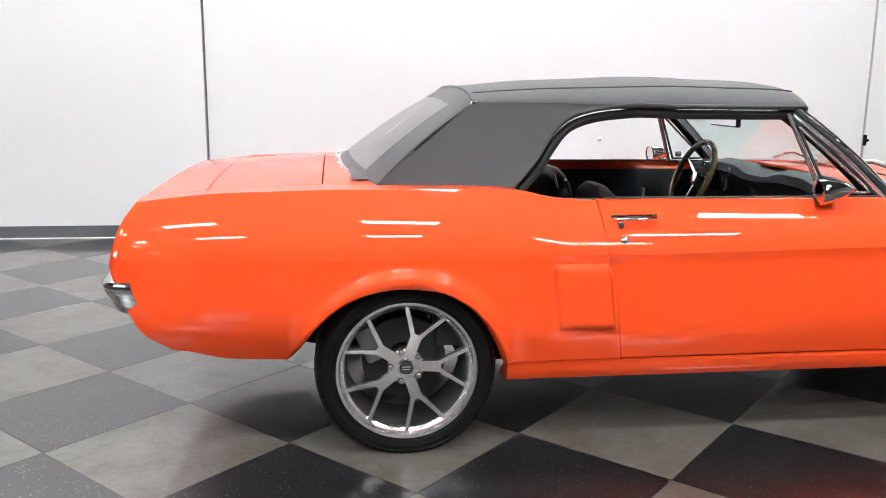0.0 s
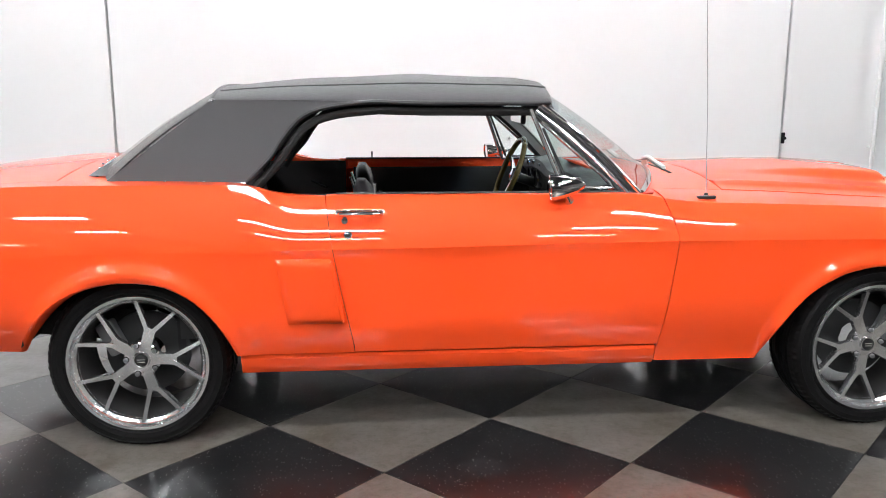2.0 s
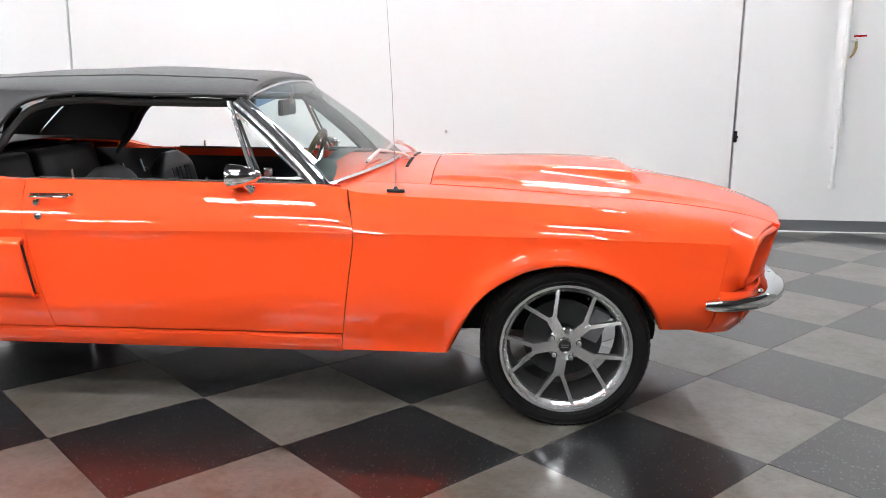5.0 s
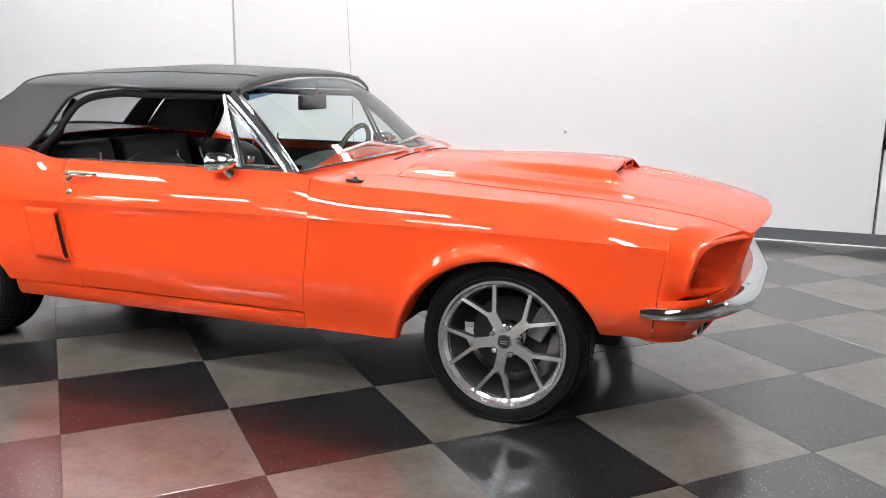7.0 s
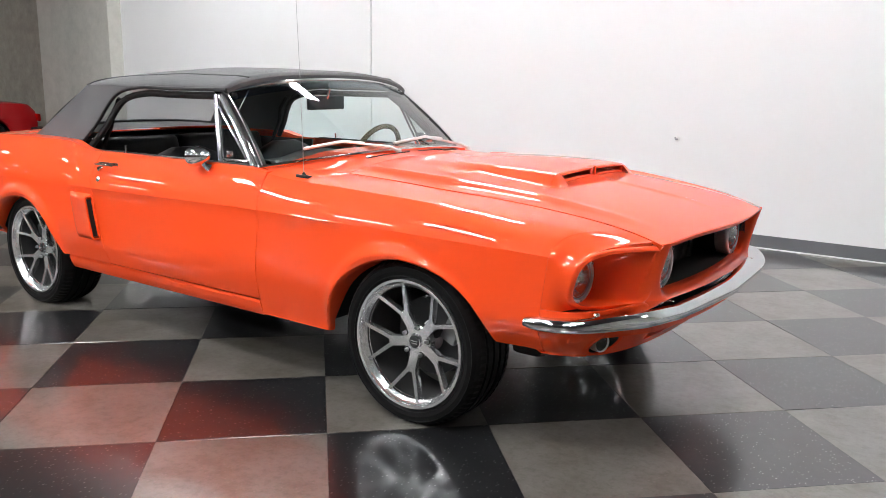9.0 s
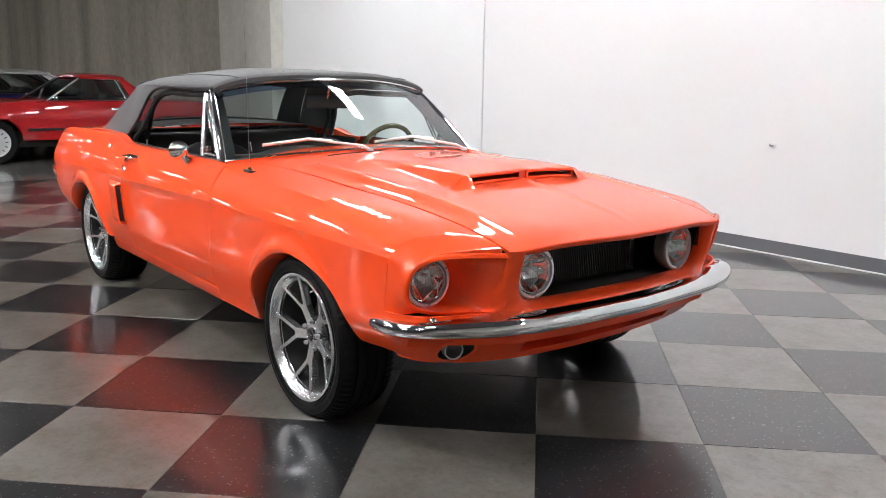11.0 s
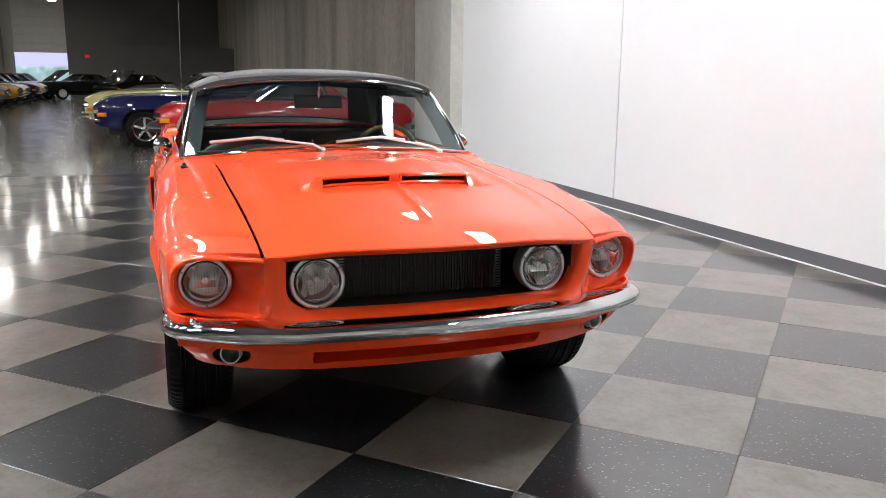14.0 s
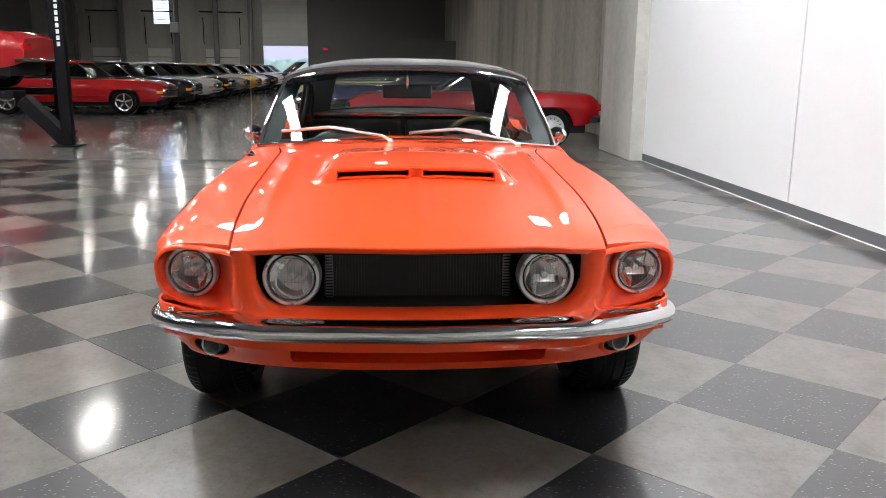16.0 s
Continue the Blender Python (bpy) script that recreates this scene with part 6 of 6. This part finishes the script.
        mesh_object("pillar", *tube_mesh([tuple(R[s]), tuple(RT[s])], [0.05, 0.04], 8, 0.5), roof_mat, c)
        mid = (F[s] * 0.25 + R[s] * 0.75), (FT[s] * 0.2 + RT[s] * 0.8)
        mesh_object("pillar", *tube_mesh([tuple(mid[0]), tuple(mid[1])], 0.016, 8), CHROME, c)
        mesh_object("window_trim", *tube_mesh([tuple(FT[s] + Vector((0, sg * 0.012, -0.012))), tuple(RT[s] + Vector((0, sg * 0.012, -0.012)))], 0.011, 6), CHROME, c)
        mesh_object("belt_trim", *tube_mesh([tuple(R[s] + Vector((0, sg * 0.012, 0.012))), tuple(F[s] + Vector((0, sg * 0.012, 0.012)))], 0.009, 6), CHROME, c)
        mesh_object("side_trim", *tube_mesh([(x, sg * (width / 2 * wide(x) + 0.004), 0.50) for x in np.linspace(-wb + 0.45, wb - 0.45, 9)], 0.028 if stripe else 0.010, 6, 0.6), stripe or CHROME, c)
        mesh_object("door_handle", *box_mesh((-0.42, sg * (width / 2 * 0.985), 0.78), (0.13, 0.03, 0.025), 0.008), CHROME, c)
        mesh_object("mirror", *lathe([(0.001, 0.07), (0.03, 0.04), (0.045, 0.0), (0.001, -0.004)], 16, 'X'), CHROME, c).location = (x0 - 0.12, sg * (width / 2 + 0.03), hood + 0.05)
    mesh_object("interior", *box_mesh(((x0 + x3) / 2, 0, (zb0 + zb3) / 2 + 0.028), (x0 - x3 - 0.12, width * 0.80, 0.03), 0.01, 1), VINYL, c, "dark cabin interior")
    roof = []
    for t in np.linspace(-0.03, 1.03, 12):
        a, b = FT[0].lerp(RT[0], t), FT[1].lerp(RT[1], t)
        roof.append([tuple(a.lerp(b, s) * 1.0 + Vector((0, 0, 0.055 * (1 - abs(2 * s - 1) ** 2.6) * (1 - abs(2 * t - 1) ** 6 * 0.5)))) for s in np.linspace(-0.03, 1.03, 17)])
    ro = mesh_object("roof", *sheet(roof, flip=True), roof_mat, c, "", 60)
    skin(ro, 0.03)
    for s in (-1, 1):
        mesh_object("seat", *box_mesh((x2 + 0.35, s * 0.36, hood - 0.12), (0.14, 0.5, 0.50), 0.05, 2, (0, -12, 0)), VINYL, c)
    # ends
    for e, name in ((1, "front_bumper"), (-1, "rear_bumper")):
        path = [(e * (h - 0.12), -width / 2 * 0.93, 0.50), (e * (h + 0.03), -width / 2 * 0.80, 0.50), (e * (h + 0.075), 0, 0.50), (e * (h + 0.03), width / 2 * 0.80, 0.50), (e * (h - 0.12), width / 2 * 0.93, 0.50)]
        if stripe:
            mesh_object(name, *tube_mesh([(x, y, z - 0.03) for x, y, z in path], 0.095, 10, 0.6), stripe, c, "black rubber bumper")
        else:
            mesh_object(name, *tube_mesh(path, 0.058, 10, 0.5), CHROME, c, "chrome bumper")
    gr = mesh_object("grille", *box_mesh((h - 0.004, 0, hood * 0.70), (0.05, width * 0.60, 0.17), 0.01), VOID, c, "dark grille")
    mesh_object("grille_bar", *box_mesh((h + 0.03, 0, hood * 0.70), (0.02, width * 0.60, 0.02), 0.004, 1), CHROME, gr)
    for s in (-1, 1):
        for k in range(lamps // 2):
            r = 0.085 if lamps == 2 else 0.074
            y = s * (width / 2 * 0.76 - 0.165 * k)
            l = mesh_object("headlight", *lathe([(0.001, 0.035), (r * 0.8, 0.028), (r, 0.03), (r * 1.12, 0.02), (r * 1.12, -0.05)], 22, 'X'), CHROME, c, "round headlight")
            l.location = (h - 0.015, y, hood * 0.70)
            mesh_object("lens", *lathe([(0.001, 0.042), (r * 0.5, 0.040), (r * 0.85, 0.031)], 20, 'X'), REFLECTOR, l)
        mesh_object("turn_lamp", *box_mesh((h - 0.13, s * width / 2 * 0.90, 0.60), (0.16, 0.06, 0.07), 0.012, 2, (0, 0, -s * 20)), AMBER, c, "amber corner lamp")
        mesh_object("tail_lamp", *box_mesh((-h + 0.0, s * width * 0.34, deck * 0.74), (0.05, 0.34, 0.11), 0.015), RED_LENS, c, "red tail lamp")
    # wheels
    for ax in (-wb, wb):
        for s in (-1, 1):
            ty = mesh_object("wheel", *lathe([(wheel_r * 0.62, -0.09), (wheel_r * 0.70, -0.10), (wheel_r * 0.90, -0.10), (wheel_r, -0.07), (wheel_r, 0.07), (wheel_r * 0.90, 0.10), (wheel_r * 0.6, 0.09)], 32), RUBBER, c, "black tyre")
            ty.matrix_basis = pose(ax, s * (width / 2 - 0.12), wheel_r, 0, 0, 0 if s < 0 else 180)
            q = wheel_r * 0.66
            if rims == "disc":
                mesh_object("rim", *lathe([(0.001, -0.105), (q * 0.35, -0.10), (q * 0.55, -0.085), (q * 0.9, -0.09), (q, -0.098), (q * 1.02, -0.085)], 28), ALLOY_GREY, ty)
                for k in range(15):
                    a = 2 * math.pi * k / 15
                    mesh_object("slot", *box_mesh((q * 0.74 * math.cos(a), -0.092, q * 0.74 * math.sin(a)), (0.035, 0.012, 0.014), 0, 1, (0, -math.degrees(a), 0)), VOID, ty)
            else:
                mesh_object("rim", *lathe([(q * 0.86, -0.085), (q * 0.92, -0.10), (q, -0.104), (q * 1.03, -0.085)], 28), CHROME, ty)
                mesh_object("hub", *lathe([(0.001, -0.10), (q * 0.22, -0.095), (q * 0.30, -0.07)], 20), CHROME, ty)
                mesh_object("backing", *lathe([(0.001, -0.05), (q * 0.95, -0.05)], 20), VOID, ty)
                for k in range(5):
                    a = 2 * math.pi * k / 5 + 0.3
                    mesh_object("spoke", *box_mesh((q * 0.57 * math.cos(a), -0.078, q * 0.57 * math.sin(a)), (q * 0.80, 0.03, 0.055), 0.01, 1, (0, -math.degrees(a), 0)), CHROME, ty)
    return c


CAR_GLASS = glass_mat("dark_car_glass", (0.42, 0.45, 0.44), 0.10)
ALLOY_GREY = varied("grey_alloy", (0.55, 0.55, 0.56), 0.4, 0.08, 8, 0.6)
PAINTS = {n: paint(n + "_car_paint", col) for n, col in dict(red=(0.42, 0.008, 0.014), blue=(0.006, 0.008, 0.06), silver=(0.40, 0.40, 0.40), yellow=(0.60, 0.55, 0.26),
          black=(0.008, 0.008, 0.009), white=(0.62, 0.62, 0.60), gold=(0.42, 0.26, 0.04), maroon=(0.16, 0.008, 0.012), grey=(0.16, 0.16, 0.165), bright_red=(0.36, 0.006, 0.009)).items()}
P = PAINTS
NOSE_S, NOSE_N = -90, 90   # noses along -y, along +y

# row along the concrete wall, noses into the hall
classic_car(pose(-10.42, 2.43, 0, 0, 0, NOSE_S), "red roadster with a hardtop and flat alloy wheels", P["bright_red"], None, 4.26, 1.79, 1.30, 2.60, 0.90, 0.90,
            (0.55, 0.02, -0.62, -1.02), 0.325, "disc", 2, group="cars along the concrete wall", stripe=BLACK)
classic_car(pose(-12.75, 1.55, 0, 0, 0, NOSE_S), "dark blue coupe with a silver roof and hood", P["blue"], P["silver"], 4.6, 1.92, 1.36, 2.90, 0.95, 0.95,
            (0.50, -0.05, -0.95, -1.65), 0.34, "spoke", 4, group="cars along the concrete wall", hood_mat=P["silver"])
classic_car(pose(-15.30, 1.42, 0, 0, 0, NOSE_S), "pale yellow coupe with chrome trim", P["yellow"], P["white"], 5.0, 1.92, 1.37, 2.9, 0.98, 0.98, group="cars along the concrete wall")
classic_car(pose(-18.0, 1.70, 0, 0, 0, NOSE_S), "white classic sedan with chrome trim", P["white"], P["black"], 5.0, 1.92, 1.37, 2.9, 0.98, 0.98, group="cars along the concrete wall")
for k, (col, txt) in enumerate((("black", "black classic coupe in shade"), ("maroon", "maroon classic coupe in shade"), ("black", "black classic coupe in shade"))):
    classic_car(pose(-23.0 - 3.4 * k, 1.9, 0, 0, 0, NOSE_S), txt, P[col], None, 4.9, 1.9, 1.36, 2.85, group="cars along the concrete wall")

for at, turn in (((-46.5, -3.5), -60), ((-46.9, -0.6), -40)):
    far_car = classic_car(pose(*at, 0, 0, 0, turn), "black classic coupe with its hood raised", P["black"], None, 4.9, 1.9, 1.36, 2.85, group="cars at the far partition")
    mesh_object("raised_hood", *box_mesh((1.35, 0, 1.22), (1.25, 1.45, 0.04), 0.015, 2, (0, 34, 0)), P["black"], far_car, "open hood")

# long row on the other side, noses into the hall
ROW = [("bright_red", None, "bright red muscle coupe with chrome wheels"), ("black", "black", "black coupe beside a red one"), ("silver", "silver", "silver grey classic coupe"),
       ("black", "black", "black classic coupe with chrome trim"), ("grey", "grey", "dark grey classic coupe"), ("gold", "gold", "gold classic coupe with chrome bumper"),
       ("white", "white", "white classic coupe with chrome bumper"), ("black", "black", "black classic coupe with chrome trim"), ("white", "white", "white classic coupe with chrome bumper"),
       ("maroon", "maroon", "dark red classic coupe"), ("bright_red", "bright_red", "bright red classic coupe"), ("silver", "silver", "silver grey classic coupe"), ("maroon", "maroon", "dark red classic coupe")]
for k, (col, rf, txt) in enumerate(ROW):
    classic_car(pose(-18.9 - 3.0 * k, -7.42 + 0.04 * (k % 3), 0, 0, 0, NOSE_N + 3), txt, P[col], P[rf] if rf else None, 5.0, 1.90, 1.37, 2.92, 0.91, 0.92, (0.80, 0.30, -0.72, -1.50),
                0.345, "spoke", 4, group="cars in the long row")

# four-post lift with a red car on it
lift = thing("car_lift", "black four-post car lift with raised runways", "car lift", pose(-9.75, -6.55, 0))
for x, y in ((0.32, 2.40), (0.32, -2.30), (-2.60, 1.20), (-2.60, -3.40)):
    post = mesh_object("post", *box_mesh((x, y, 1.75), (0.16, 0.17, 3.5), 0.012), LIFT_BLACK, lift)
    mesh_object("base_plate", *box_mesh((x, y, 0.01), (0.42, 0.42, 0.02), 0.004, 1), LIFT_BLACK, post)
    if y > 0 and x > 0:
        mesh_object("marking", *merge(*[box_mesh((x + 0.082, y, 1.60 + 0.095 * k), (0.003, 0.05, 0.066)) for k in range(8)]), OFFWHITE, post, "row of white marks")
for x in (-0.05, -2.05):
    mesh_object("runway", *box_mesh((x - 0.10, -0.45, 0.80), (0.50, 3.9, 0.12), 0.012), LIFT_BLACK, lift)
for y in (-2.30,):
    mesh_object("crossbeam", *box_mesh((-1.15, y - 0.55, 0.70), (3.1, 0.14, 0.16), 0.012, 2, (0, 0, 20.8)), LIFT_BLACK, lift)
mesh_object("ramp", *box_mesh((0.10, 2.02, 0.36), (0.30, 1.0, 0.20), 0.01, 1, (-46, 0, 0)), LIFT_BLACK, lift)
classic_car(pose(-10.95, -7.5, 0.862, 0, 0, NOSE_S), "red classic car raised on a lift", P["bright_red"], None, 4.9, 1.86, 1.36, 2.85)

# ---- floor tiles: diagonal chequers, each tile a piece ----
def clipped(poly, k, lim, keep_less):
    out = []
    for a, b in zip(poly, poly[1:] + poly[:1]):
        ina, inb = (a[k] <= lim) == keep_less, (b[k] <= lim) == keep_less
        if ina:
            out.append(a)
        if ina != inb:
            t = (lim - a[k]) / (b[k] - a[k])
            out.append((a[0] + t * (b[0] - a[0]), a[1] + t * (b[1] - a[1])))
    return out


def tile_mesh(poly, cx, cy, lean=(0.0, 0.0)):
    n = len(poly)
    mid = (sum(p[0] for p in poly) / n, sum(p[1] for p in poly) / n)

    def inset(p, d):
        v = Vector((mid[0] - p[0], mid[1] - p[1]))
        return Vector(p) + v.normalized() * d
    rings = [(0.0007, -0.003), (0.0007, -0.0006), (0.0016, 0.0)]
    v = []
    for d, z in rings:
        for p in poly:
            q = inset(p, d)
            v.append((q.x - cx, q.y - cy, z + lean[0] * (q.x - mid[0]) + lean[1] * (q.y - mid[1])))
    f = []
    for r in range(2):
        f += [(r * n + i, r * n + (i + 1) % n, r * n + n + (i + 1) % n, r * n + n + i) for i in range(n)]
    f.append(tuple(2 * n + i for i in range(n)))
    return v, f


tile_bed = structure("floor_tiles", slab_box(CHECK[0], CHECK[1], CHECK[2], CHECK[3], -0.0035, -0.0025), GROUT,
                     "glossy black and grey diagonal chequered vinyl tile floor", "floor")
whole = {}
rest = {0: [], 1: []}
spots = []
for i in range(-19, 20):
    for j in range(-19, 13):
        if (i + j) % 2 == 0:
            continue
        cx, cy = i * D, j * D
        poly = [(cx + D, cy), (cx, cy + D), (cx - D, cy), (cx, cy - D)]
        cut = poly
        for k, lim, less in ((0, CHECK[0], False), (0, CHECK[1], True), (1, CHECK[2], False), (1, CHECK[3], True)):
            cut = clipped(cut, k, lim, less) if cut else cut
        if len(cut) < 3:
            continue
        spots.append((cx, cy, i % 2, cut, len(cut) == 4 and cut == poly))
spots.sort(key=lambda s: abs(s[0] - 0.4) / 1.15 + abs(s[1] - 0.6))
singles = 0
dice = random.Random(7)
for cx, cy, dark, cut, full in spots:
    mat = TILE_BLACK if dark else TILE_GREY
    if full and singles < 300:
        if dark not in whole:
            whole[dark] = mesh_object("tile", *tile_mesh(cut, cx, cy), mat, tile_bed, "", 38, False)
            whole[dark].location = (cx, cy, 0)
        else:
            t = new("tile", whole[dark].data)
            t.parent, t.location = tile_bed, (cx, cy, 0)
            t.rotation_euler = (dice.uniform(-0.003, 0.003), dice.uniform(-0.003, 0.003), 0)   # laid a little unevenly
        singles += 1
    else:
        rest[dark].append(tile_mesh(cut, 0, 0, (dice.uniform(-0.003, 0.003), dice.uniform(-0.003, 0.003))))
for dark, made in rest.items():
    ob = mesh_object("outer_tiles", *merge(*made), TILE_BLACK if dark else TILE_GREY, tile_bed, "", 38, False)
    tagged(ob, "further black floor tiles" if dark else "further grey floor tiles", kind="stuff")
